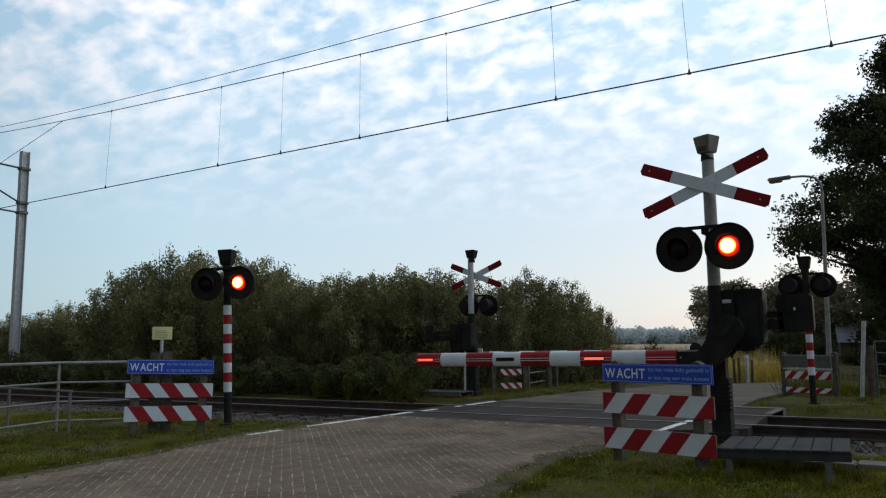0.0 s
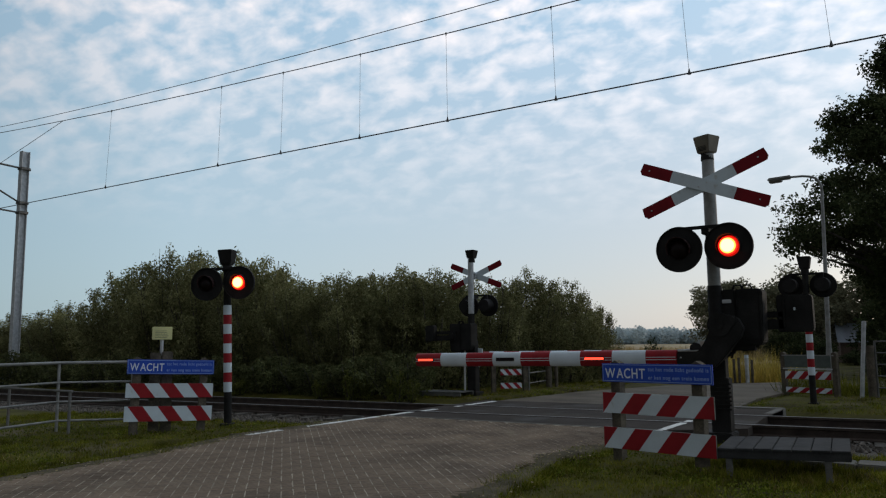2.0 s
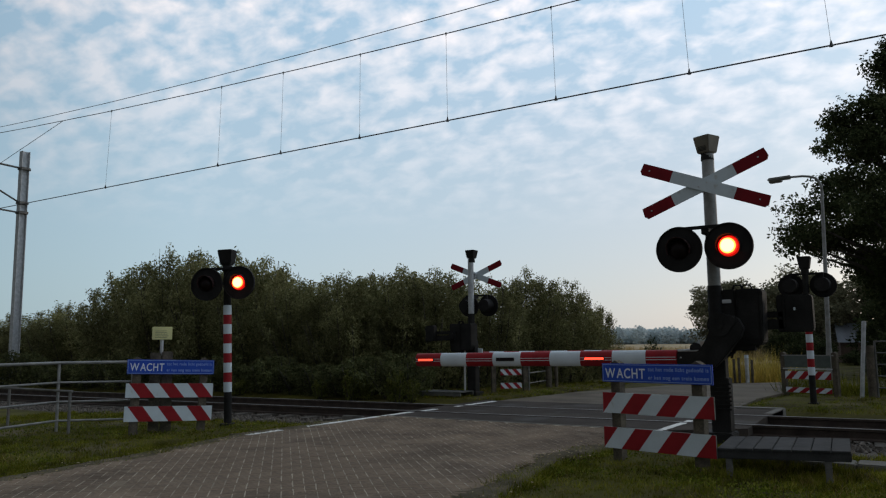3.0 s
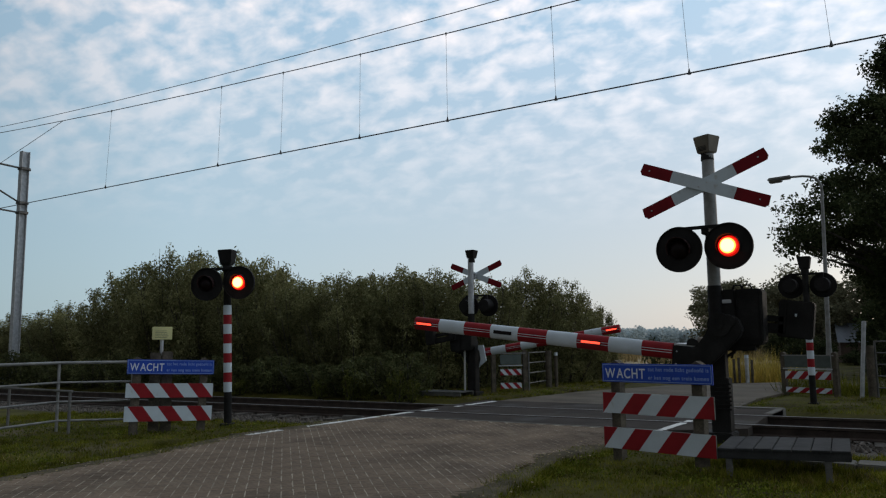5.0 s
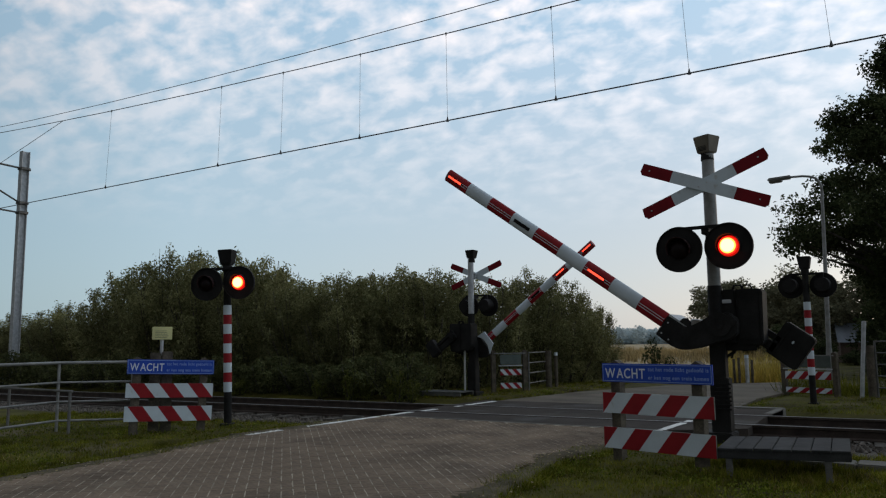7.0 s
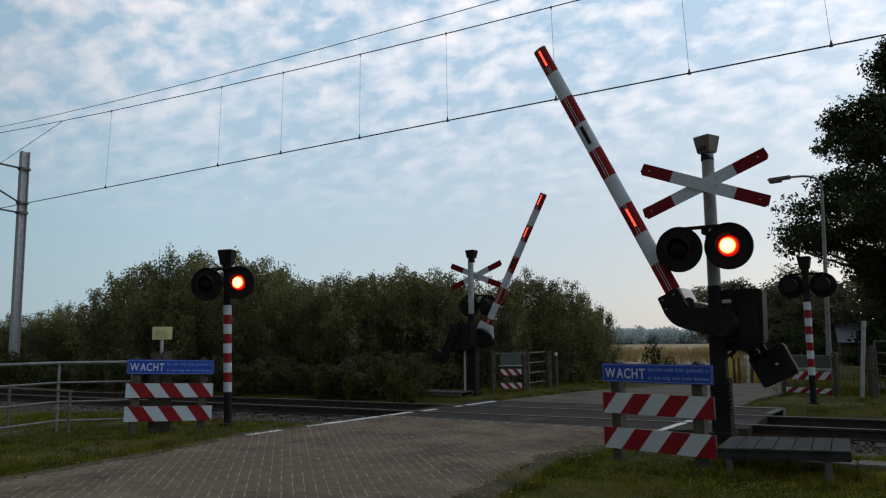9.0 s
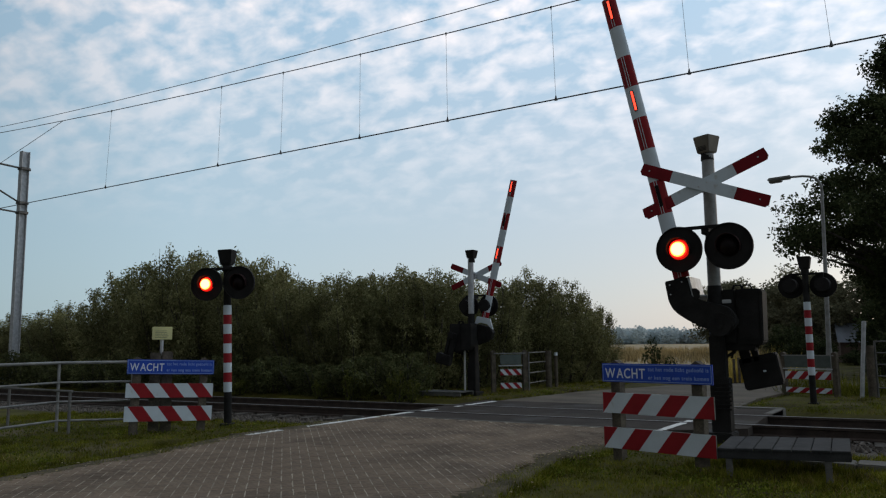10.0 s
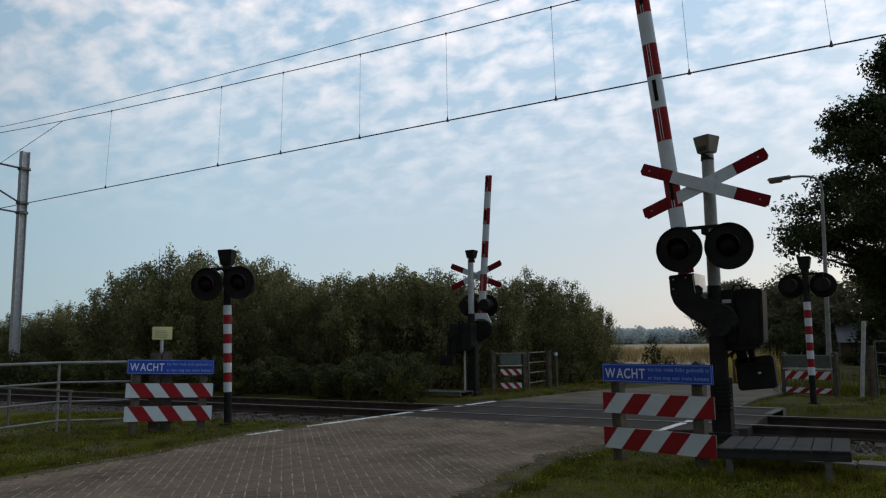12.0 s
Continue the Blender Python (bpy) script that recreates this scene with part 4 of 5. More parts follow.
def handrails():
    rail = empty("handrail", pose(0, 0, 0), label="galvanised tube handrail beside the footpath", category="handrail")
    b, p = Vector((-10.72, 7.46, 0)), Vector((-11.5, 6.72, 0))
    a = p + Vector((0.32, -1.0, 0)) * 2.4
    for z in (1.0, 0.7, 0.41, 0.125):
        bm = B()
        bent_tube(bm, [q + Vector((0, 0, z)) for q in (a, p, b)], 0.024 if z == 1.0 else 0.017, 10)
        part("rail", bm, STEEL_MID, rail)
    for q in (p, a, b):
        bm = B()
        tube(bm, q + Vector((0, 0, -0.12)), q + Vector((0, 0, 1.0)), 0.022, seg=12)
        part("upright", bm, STEEL_MID, rail)
    low = empty("low_frame", pose(0, 0, 0), label="low galvanised tube frame in the grass", category="railing")
    c, d = Vector((-12.87, 6.7, 0)), Vector((-11.04, 6.64, 0))
    for q in (c, d):
        bm = B()
        tube(bm, q + Vector((0, 0, -0.1)), q + Vector((0, 0, 0.585)), 0.022, seg=12)
        part("upright", bm, STEEL_DULL, low)
    e = c + (c - d) * 3
    bm = B()
    bent_tube(bm, [e + Vector((0, 0, 0.585)), c + Vector((0, 0, 0.585)), d + Vector((0.06, 0, 0.585))], 0.018, 10)
    part("rail", bm, STEEL_DULL, low)


handrails()


def deck(base, w, d, h, n, label, mat):
    """A raised service platform of planks on legs."""
    thing = empty("service_platform", base, label=label, category="platform", group="service platforms")
    bm = B()
    box(bm, 0, w, 0.0, 0.05, h - 0.1, h - 0.022, 0.006)
    part("beam", bm, mat, thing)
    bm = B()
    box(bm, 0, w, d - 0.05, d, h - 0.1, h - 0.022, 0.006)
    part("beam", bm, mat, thing)
    p = w / n
    for i in range(n):
        bm = B()
        box(bm, i * p + 0.004, (i + 1) * p - 0.004, -0.01, d + 0.01, h - 0.022, h + random.uniform(-0.003, 0.003), 0.004)
        part("plank", bm, mat, thing)
    for x in (0.1, w - 0.2):
        for y in (0.05, d - 0.05):
            bm = B()
            box(bm, x - 0.03, x + 0.03, y - 0.03, y + 0.03, -0.3, h - 0.1, 0.006)
            part("leg", bm, STEEL_DULL, thing)
    return thing


deck(pose(-2.0, 7.9, -0.03, 0, -1.5, 6), 1.17, 1.03, 0.225, 7, "grey plank service platform beside the barrier", DECK)
deck(pose(-11.2, 15.85, 0, 0, 0, 3), 1.2, 0.7, 0.06, 6, "pale grey plank service platform behind the track", DECK_PALE)


def field_gate(base, w, h, bars, label, mat):
    thing = empty("field_gate", base, label=label, category="gate", group="field gates")
    for x in (0, w):
        part("upright", tube(B(), (x, 0, -0.1), (x, 0, h), 0.024, seg=10), mat, thing)
    for i in range(bars):
        z = 0.14 + (h - 0.16) * i / (bars - 1)
        bm = B()
        tube(bm, (0, 0, z), (w, 0, z), 0.016, seg=8)
        part("bar", bm, mat, thing)
    return thing


field_gate(facing((-9.67, 18.9), (-9.9, 20.5)) @ pose(-0.8, 0, 0), 1.6, 0.98, 4, "galvanised tubular gate beside the far barricade", STEEL_DULL)
field_gate(pose(-1.45, 19.7, 0.02, 0, 0, -12), 2.6, 1.18, 5, "galvanised tubular field gate under the trees", STEEL_DULL)


def loose_post(name, m, r, h, mat, label, cap=None):
    thing = empty(name, m, label=label, category="post")
    bm = B()
    tube(bm, (0, 0, -0.15), (0, 0, h), r, seg=12)
    part("shaft", bm, mat, thing)
    bm = B()
    tube(bm, (0, 0, h), (0, 0, h + 0.09), r * 1.05, r * 0.95, 12)
    part("cap", bm, cap or mat, thing)


loose_post("marker_post", pose(-9.66, 20.62, 0), 0.05, 0.85, WOOD, "wooden marker post with a white top beside the gate", WHITE)
loose_post("marker_post", pose(-5.25, 24.7, 0), 0.06, 0.7, STEEL, "pale marker post at the road edge", WHITE)
for sx, sy, sh in ((-5.63, 24.75, 0.58), (-5.47, 24.65, 0.62), (-5.16, 24.95, 0.55)):
    loose_post("fence_stake", pose(sx, sy, 0, 0, 3 * (sx + 5.4), 0), 0.04, sh, WOOD, "short dark wooden fence stake in tall ripe grass")
loose_post("gate_post", pose(-9.82, 20.45, 0), 0.09, 0.9, WOOD, "dark wooden post closing the tubular gate")
loose_post("gate_post", pose(-1.75, 19.5, 0, 0, 5, 0), 0.045, 1.55, STEEL, "leaning galvanised gate post")
loose_post("gate_post", pose(-1.55, 19.62, 0), 0.085, 1.0, WOOD, "dark wooden gate post")


def street_lamp():
    thing = empty("street_lamp", pose(-2.6, 21.34, 0), label="grey street lamp with a bent arm over the road", category="street lamp")
    bm = B()
    tube(bm, (0, 0, -0.2), (0.03, 0, 1.0), 0.075, 0.07, 16)
    tube(bm, (0.03, 0, 1.0), (0.125, 0, 5.0), 0.06, 0.036, 16)
    part("pole", bm, STEEL_MID, thing)
    bm = B()
    bent_tube(bm, [(0.125, 0, 4.98), (0.12, 0, 5.1), (0.08, 0, 5.22), (0.0, 0, 5.33), (-0.14, 0, 5.39), (-0.3, 0, 5.42), (-0.58, 0, 5.43)], 0.036, 10, 0.028)
    part("arm", bm, STEEL_MID, thing)
    bm = B()
    m = Matrix.Translation((-0.84, 0, 5.38)) @ Matrix.Rotation(radians(-2), 4, "Y")
    box(bm, -0.3, 0.28, -0.11, 0.11, 0.0, 0.085, 0.03, m)
    head = part("lamp_head", bm, STEEL_MID, thing, "flat grey lamp head")
    bm = B()
    box(bm, -0.27, 0.05, -0.09, 0.09, -0.05, 0.0, 0.02, m)
    part("diffuser", bm, BEIGE, head, "dull plastic diffuser")


street_lamp()

# ---- overhead line ----


def catenary_mast():
    thing = empty("catenary_mast", pose(-29.7, 15.55, -0.2, 0, -0.2, 0), label="grey steel overhead line mast on a concrete foot", category="catenary mast")
    bm = B()
    for sy in (-1, 1):
        box(bm, -0.115, 0.115, sy * 0.14 - 0.012, sy * 0.14 + 0.012, 0.1, 9.05, 0.003)
    box(bm, -0.012, 0.012, -0.13, 0.13, 0.1, 9.05)
    part("column", bm, STEEL, thing)
    bm = B()
    box(bm, -0.5, 0.5, -0.45, 0.45, -0.3, 0.32, 0.03)
    foot = part("foot", bm, WHITE, thing, "whitewashed concrete foot")
    bm = B()
    for sx in (-1, 1):
        for sy in (-1, 1):
            plate(bm, [(sx * 0.12, 0.32), (sx * 0.33, 0.32), (sx * 0.12, 0.8)], sy * 0.13 - 0.01, sy * 0.13 + 0.01)
    part("gusset", bm, STEEL, foot)
    bm = B()
    tube(bm, (0, 0.25, 8.35), (0, -3.4, 8.5), 0.04, seg=10)
    tube(bm, (0, -0.1, 7.0), (0, -3.1, 8.45), 0.035, seg=10)
    tube(bm, (0, -0.1, 6.62), (0, -3.0, 6.75), 0.035, seg=10)
    part("cantilever", bm, STEEL_DULL, thing)
    for z in (8.35, 7.0, 6.62):
        part("clamp", box(B(), -0.15, 0.15, -0.18, 0.18, z - 0.05, z + 0.05, 0.01), STEEL_DULL, thing)


catenary_mast()


def overhead_line():
    thing = empty("overhead_line", pose(0, 12.7, 0), label="contact wire hung on droppers from two carrying wires", category="overhead line")
    cz = lambda x: 5.722 - 0.0026 * (x + 10)
    creep = lambda x: -0.0135 * (x + 9.2)            # the carrying wire has crept along the contact wire
    mz = lambda x: 7.455 - 0.00286 * x + 0.0012 * x * x
    m2 = lambda x: 7.95 + 0.0085 * x + 0.0012 * x * x
    for z, r, nm in ((cz, 0.013, "contact_wire"), (mz, 0.0105, "carrying_wire"), (m2, 0.0085, "carrying_wire")):
        bm = B()
        bent_tube(bm, [(x, 0, z(x)) for x in range(-60, 41, 4)], r, 6)
        part(nm, bm, WIRE, thing)
    for x in DROPPERS:
        bm = B()
        u = x + creep(x)
        tube(bm, (x, 0, cz(x)), (u, 0, mz(u)), 0.0034, seg=5)
        d = part("dropper", bm, WIRE, thing)
        bm = B()
        tube(bm, (x, 0, cz(x) - 0.02), (x, 0, cz(x) + 0.08), 0.032, 0.008, 8)
        tube(bm, (u, 0, mz(u) - 0.05), (u, 0, mz(u) + 0.02), 0.008, 0.019, 8)
        part("clip", bm, WIRE, d)
    bm = B()
    tube(bm, (-22.2, 0, mz(-22.2)), (-27.5, 0, 6.9), 0.009, seg=5)
    part("stay_wire", bm, WIRE, thing)


DROPPERS = (-19.85, -15.1, -12.9, -10.5, -8.2, -5.8, -3.35, -1.2, 1.1, 3.6)
overhead_line()

# ---- plants ----


def leaf_cloud(rng, pts, size, aspect, droop=0.3):
    """A rhombic leaf at each point, turned at random. Returns vertices and faces."""
    n = len(pts)
    th, ph = rng.uniform(0, 2 * np.pi, n), rng.uniform(-1.0, 1.0, n) * 1.1 - droop
    d = np.stack([np.cos(th) * np.cos(ph), np.sin(th) * np.cos(ph), np.sin(ph)], -1)
    r = rng.normal(size=(n, 3))
    w = np.cross(d, r)
    w /= np.linalg.norm(w, axis=1, keepdims=True) + 1e-9
    L = (size * rng.uniform(0.6, 1.35, n))[:, None]
    nrm = np.cross(d, w) * L * 0.12
    a, b = pts, pts + d * L
    m = pts + d * L * 0.5
    V = np.stack([a, m + w * L * aspect / 2 + nrm, b, m - w * L * aspect / 2 + nrm], 1).reshape(-1, 3)
    F = np.arange(4 * n).reshape(-1, 4)
    return V, F


def shrub(rng, h, r, shoots, leaves, size, aspect, mat, name, label, category, group=""):
    """A many-stemmed shrub: shoots fan out from the base, leaves sit along them."""
    thing = empty(name, pose(0, 0, -50), label=label, category=category, group=group)
    bm, pts = B(), []
    per = leaves // shoots
    for i in range(shoots):
        az, out = rng.uniform(0, 2 * np.pi), np.sqrt(rng.uniform(0.0, 1.0))
        top = h * (0.42 + 0.58 * np.sqrt(max(0.0, 1 - out ** 2.2))) * rng.uniform(0.8, 0.97)
        p0 = np.array([np.cos(az) * out * r * 0.35, np.sin(az) * out * r * 0.35, -0.1])
        p2 = np.array([np.cos(az) * out * r, np.sin(az) * out * r, top])
        p1 = p0 * 0.4 + p2 * 0.6 + np.array([0, 0, -0.12 * h]) * out + rng.normal(size=3) * 0.08
        knots = rng.beta(1.5, 1.05, 9)
        which = rng.integers(0, 9, per)
        ts = np.clip(knots[which] + rng.normal(size=per) * 0.025, 0, 1)
        puff = rng.normal(size=(9, 3)) * 0.17 * h / 3 * (1.15 - knots)[:, None]
        q = ((1 - ts) ** 2)[:, None] * p0 + (2 * ts * (1 - ts))[:, None] * p1 + (ts ** 2)[:, None] * p2
        spread = (0.22 * (1 - ts) + 0.075)[:, None] * h / 3
        pts.append(q + puff[which] + np.clip(rng.normal(size=(per, 3)), -1.7, 1.7) * spread * np.array([0.75, 0.75, 0.6]))
        if i % 4 == 0:
            bent_tube(bm, [tuple((1 - t) ** 2 * p0 + 2 * t * (1 - t) * p1 + t * t * p2) for t in (0, 0.35, 0.7, 1)], 0.022, 5, 0.005)
    part("stem", bm, BARK, thing, "thin brown stems")
    pts = np.concatenate(pts)
    pts[:, 2] = np.maximum(pts[:, 2], 0.02)
    V, F = leaf_cloud(rng, pts, size, aspect)
    mesh_of("foliage", V, F, mat, thing)
    return thing


def place(kinds, spots, rng, h0, r0, grow=1.0):
    """Puts copies of the kinds at (x, y, height, radius); the first of each kind is used itself."""
    used = set()
    for i, (x, y, h, r) in enumerate(spots):
        k = kinds[i % len(kinds)]
        m = Matrix.LocRotScale((x, y, -0.08), Euler((0, 0, rng.uniform(0, 6.28))), (r / r0, r / r0, (h * grow + 0.08) / h0))
        if i % len(kinds) not in used:
            used.add(i % len(kinds))
            k.matrix_basis = m
        else:
            c = copy_thing(k, Matrix.Identity(4))
            c.matrix_basis = m


rng = np.random.default_rng(11)
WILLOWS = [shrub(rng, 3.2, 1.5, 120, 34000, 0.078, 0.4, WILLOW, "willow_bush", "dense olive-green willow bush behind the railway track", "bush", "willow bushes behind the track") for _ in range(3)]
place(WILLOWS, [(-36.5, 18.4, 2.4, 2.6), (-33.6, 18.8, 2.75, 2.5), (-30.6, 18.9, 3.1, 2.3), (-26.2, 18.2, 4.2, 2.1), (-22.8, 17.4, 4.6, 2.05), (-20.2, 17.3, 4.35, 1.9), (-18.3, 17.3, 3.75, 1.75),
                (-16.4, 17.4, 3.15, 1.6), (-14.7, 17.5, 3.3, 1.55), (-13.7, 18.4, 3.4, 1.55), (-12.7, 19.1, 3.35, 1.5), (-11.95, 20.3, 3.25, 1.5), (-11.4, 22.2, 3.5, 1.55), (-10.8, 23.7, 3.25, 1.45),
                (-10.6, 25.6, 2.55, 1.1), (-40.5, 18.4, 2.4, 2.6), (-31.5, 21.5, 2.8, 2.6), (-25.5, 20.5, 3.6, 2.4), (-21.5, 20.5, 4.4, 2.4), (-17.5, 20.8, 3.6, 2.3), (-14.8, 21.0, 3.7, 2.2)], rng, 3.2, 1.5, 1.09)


def small_plants():
    weeds = [shrub(np.random.default_rng(21), 0.8, 0.35, 26, 900, 0.11, 0.3, WEED, "weed_clump", "tall yellow-green weed clump at the track edge", "weed", "weeds along the track")]
    place(weeds, [(-13.6, 14.9, 0.42, 0.2), (-12.55, 14.9, 0.75, 0.22), (-12.3, 15.1, 0.5, 0.24), (-11.25, 15.0, 0.72, 0.24), (-10.85, 15.1, 0.5, 0.2), (-16.6, 14.9, 0.4, 0.3), (-19.5, 14.9, 0.45, 0.3)], np.random.default_rng(5), 0.8, 0.35)
    under = [shrub(np.random.default_rng(33), 1.0, 0.7, 30, 3200, 0.075, 0.42, UNDER, "undergrowth", "low dark undergrowth at the foot of the bushes", "shrub", "undergrowth along the track")]
    r2 = np.random.default_rng(35)
    place(under, [(x + r2.uniform(-0.3, 0.3), 15.55 + 0.05 * (x + 12) + r2.uniform(-0.05, 0.25), r2.uniform(0.6, 1.3), r2.uniform(0.7, 1.0)) for x in np.arange(-33, -11.3, 0.85)], r2, 1.0, 0.7)
    sap = [shrub(np.random.default_rng(31), 1.2, 0.45, 16, 420, 0.13, 0.4, OAK, "sapling", "small dark sapling at the field edge", "sapling")]
    place(sap, [(-8.75, 26.5, 1.5, 0.34), (-8.3, 27.0, 0.8, 0.25)], np.random.default_rng(6), 1.2, 0.45)


small_plants()


def tree(rng, h, crown_r, crown_z, crown_h, clumps, per, size, mat, name, label, group="", trunk_r=0.3, clump_r=0.9, profile=None):
    """A tree: tapered trunk, limbs to clumps of leaves spread over an uneven crown."""
    thing = empty(name, pose(0, 0, 0), label=label, category="tree", group=group)
    bm = B()
    bent_tube(bm, [(0, 0, -0.3), (0.1, 0.05, h * 0.25), (-0.1, 0.1, h * 0.5), (0.1, 0, h * 0.8)], trunk_r, 10, trunk_r * 0.3)
    trunk = part("trunk", bm, BARK, thing, "dark rough trunk")
    cs = []
    for i in range(clumps):
        v = rng.normal(size=3)
        v /= np.linalg.norm(v)
        rad = rng.uniform(0.45, 1.0) ** 0.6 * rng.uniform(0.82, 1.12)
        if profile:
            zc = rng.uniform(profile[0][0], profile[0][-1])
            zc = rng.uniform(profile[0][0], profile[0][-1]) if rng.random() > np.interp(zc, *profile) / max(profile[1]) + 0.15 else zc
            rr, az = np.interp(zc, *profile) * np.sqrt(rng.uniform(0.12, 1.08)), rng.uniform(0, 2 * np.pi)
            cs.append(np.array([np.cos(az) * rr, np.sin(az) * rr, zc]))
            continue
        cs.append(np.array([v[0] * crown_r * rad, v[1] * crown_r * rad, crown_z + v[2] * crown_h * rad]))
    bm = B()
    for c in cs[::3]:
        s = np.array([0, 0, max(h * 0.18, min(h * 0.7, c[2] - 0.35 * np.hypot(c[0], c[1]) - 0.8))])
        mid = (s + c) / 2 + np.array([0, 0, 0.25])
        bent_tube(bm, [tuple(s), tuple(mid), tuple(c)], trunk_r * 0.28, 6, 0.02)
    part("limb", bm, BARK, trunk, "dark limbs")
    pts = []
    for c in cs:
        k = int(per * rng.uniform(0.6, 1.4))
        d = rng.normal(size=(k, 3))
        d /= np.linalg.norm(d, axis=1, keepdims=True)
        pts.append(c + d * (rng.uniform(0.1, 1.0, k) ** 0.5)[:, None] * clump_r * rng.uniform(0.6, 1.25) * np.array([1.15, 1.15, 0.75]))
    V, F = leaf_cloud(rng, np.concatenate(pts), size, 0.55)
    mesh_of("crown", V, F, mat, thing)
    return thing


rng = np.random.default_rng(17)
oak = tree(rng, 13, 6, 7, 7, 370, 265, 0.155, OAK, "oak_tree", "tall dark oak with an uneven leafy crown", "", 0.4, 0.66, ((2.2, 3.6, 4.5, 4.9, 5.6, 6.3, 7.2, 8.3, 9.8, 10.6, 12.6), (1.6, 1.7, 2.4, 4.6, 4.9, 4.4, 3.9, 3.5, 2.9, 1.5, 0.9)))
oak.matrix_basis = pose(-0.6, 33.6, -0.1)
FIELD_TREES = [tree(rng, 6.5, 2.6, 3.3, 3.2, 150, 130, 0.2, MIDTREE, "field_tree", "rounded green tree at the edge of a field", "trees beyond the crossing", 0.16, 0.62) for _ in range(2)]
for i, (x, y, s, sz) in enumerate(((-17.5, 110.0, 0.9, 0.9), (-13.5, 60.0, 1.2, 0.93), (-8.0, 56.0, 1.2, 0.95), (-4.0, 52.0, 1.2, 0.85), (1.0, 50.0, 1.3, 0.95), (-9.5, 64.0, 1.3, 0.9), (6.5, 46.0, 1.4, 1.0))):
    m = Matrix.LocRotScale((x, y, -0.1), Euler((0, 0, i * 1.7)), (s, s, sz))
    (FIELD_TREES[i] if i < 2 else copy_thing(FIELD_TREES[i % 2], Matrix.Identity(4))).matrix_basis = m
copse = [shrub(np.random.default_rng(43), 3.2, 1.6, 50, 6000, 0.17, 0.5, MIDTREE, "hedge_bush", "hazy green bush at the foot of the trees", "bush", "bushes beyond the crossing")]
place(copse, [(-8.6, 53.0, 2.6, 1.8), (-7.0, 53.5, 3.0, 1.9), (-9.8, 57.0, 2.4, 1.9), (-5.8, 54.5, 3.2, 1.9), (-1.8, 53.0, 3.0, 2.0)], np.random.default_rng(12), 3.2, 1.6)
hedge = [shrub(np.random.default_rng(41), 3.2, 1.6, 50, 7000, 0.15, 0.5, OAK, "hedge_bush", "dark dense bush under the oak", "bush", "bushes under the oak")]
place(hedge, [(0.9, 29.5, 3.6, 2.0), (0.2, 36.0, 3.6, 2.2), (2.2, 21.5, 3.6, 1.5), (-1.4, 38.0, 3.4, 2.2), (0.55, 21.6, 2.6, 1.0), (-0.5, 40.0, 4.0, 3.0), (-1.6, 31.0, 2.8, 1.5), (-0.9, 27.8, 2.2, 1.1), (-3.6, 44.0, 0.8, 1.3), (-7.6, 48.0, 2.4, 1.5), (-6.5, 46.5, 1.5, 1.5)], np.random.default_rng(8), 3.2, 1.6)


def far_woods():
    rng = np.random.default_rng(23)
    n = 620
    x = rng.uniform(-260, 190, n)
    y = 330 + rng.uniform(-25, 25, n) + 0.12 * x
    h = 4.2 + 2.4 * np.abs(np.sin(x * 0.045)) * np.abs(np.sin(x * 0.021 + 1)) + rng.uniform(-0.8, 1.4, n)
    pts = []
    for a, b, c in zip(x, y, h):
        k = 220
        d = rng.normal(size=(k, 3))
        d /= np.linalg.norm(d, axis=1, keepdims=True)
        q = d * rng.uniform(0.3, 1.0, (k, 1)) ** 0.5 * np.array([2.8, 2.8, 0.5 * c]) + np.array([a, b, 0.5 * c])
        pts.append(q)
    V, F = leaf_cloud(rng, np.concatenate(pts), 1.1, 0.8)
    tagged(mesh_of("far_woods", V, F, FARWOOD), "grey-green line of distant woods with haze painted into the leaf colour", "woods", kind="stuff")


# Distance haze is put into this pale blue-grey leaf colour.
FARWOOD = leaf_material("hazed_distant_leaves", (0.50, 0.56, 0.57), (0.52, 0.58, 0.59), 0.5, 0.02, 0.85, 1.1, 0.95)
far_woods()



def shed():
    thing = empty("shed", pose(-4.7, 50.0, 0, 0, 0, 10), label="low grey-roofed shed among the trees", category="shed")
    part("wall", box(B(), -0.8, 1.6, -1.4, 1.4, -0.2, 1.15, 0.01), WALLBRICK, thing)
    bm = B()
    a = [bm.verts.new(v) for v in ((-0.95, -1.75, 1.05), (1.75, -1.75, 1.05), (1.75, 0, 2.15), (-0.95, 0, 2.15), (-0.95, 1.75, 1.05), (1.75, 1.75, 1.05))]
    bm.faces.new((a[0], a[1], a[2], a[3])), bm.faces.new((a[3], a[2], a[5], a[4]))
    bmesh.ops.solidify(bm, geom=list(bm.faces), thickness=0.08)
    part("roof", bm, ROOF, thing, "pale grey sheet roof")


shed()
CROP = material("ripe_crop_ground", (0.32, 0.24, 0.125), 0.95, vary=0.3, scale=0.5, fine=6, bump=0.5)
tagged(sheet("crop_field", [(-140, 52), (-9.0, 38), (-6.8, 60), (-6, 150), (10, 300), (-160, 300)], 0.0, CROP, 0.1), "tan field of ripe crop", "field", kind="structure")


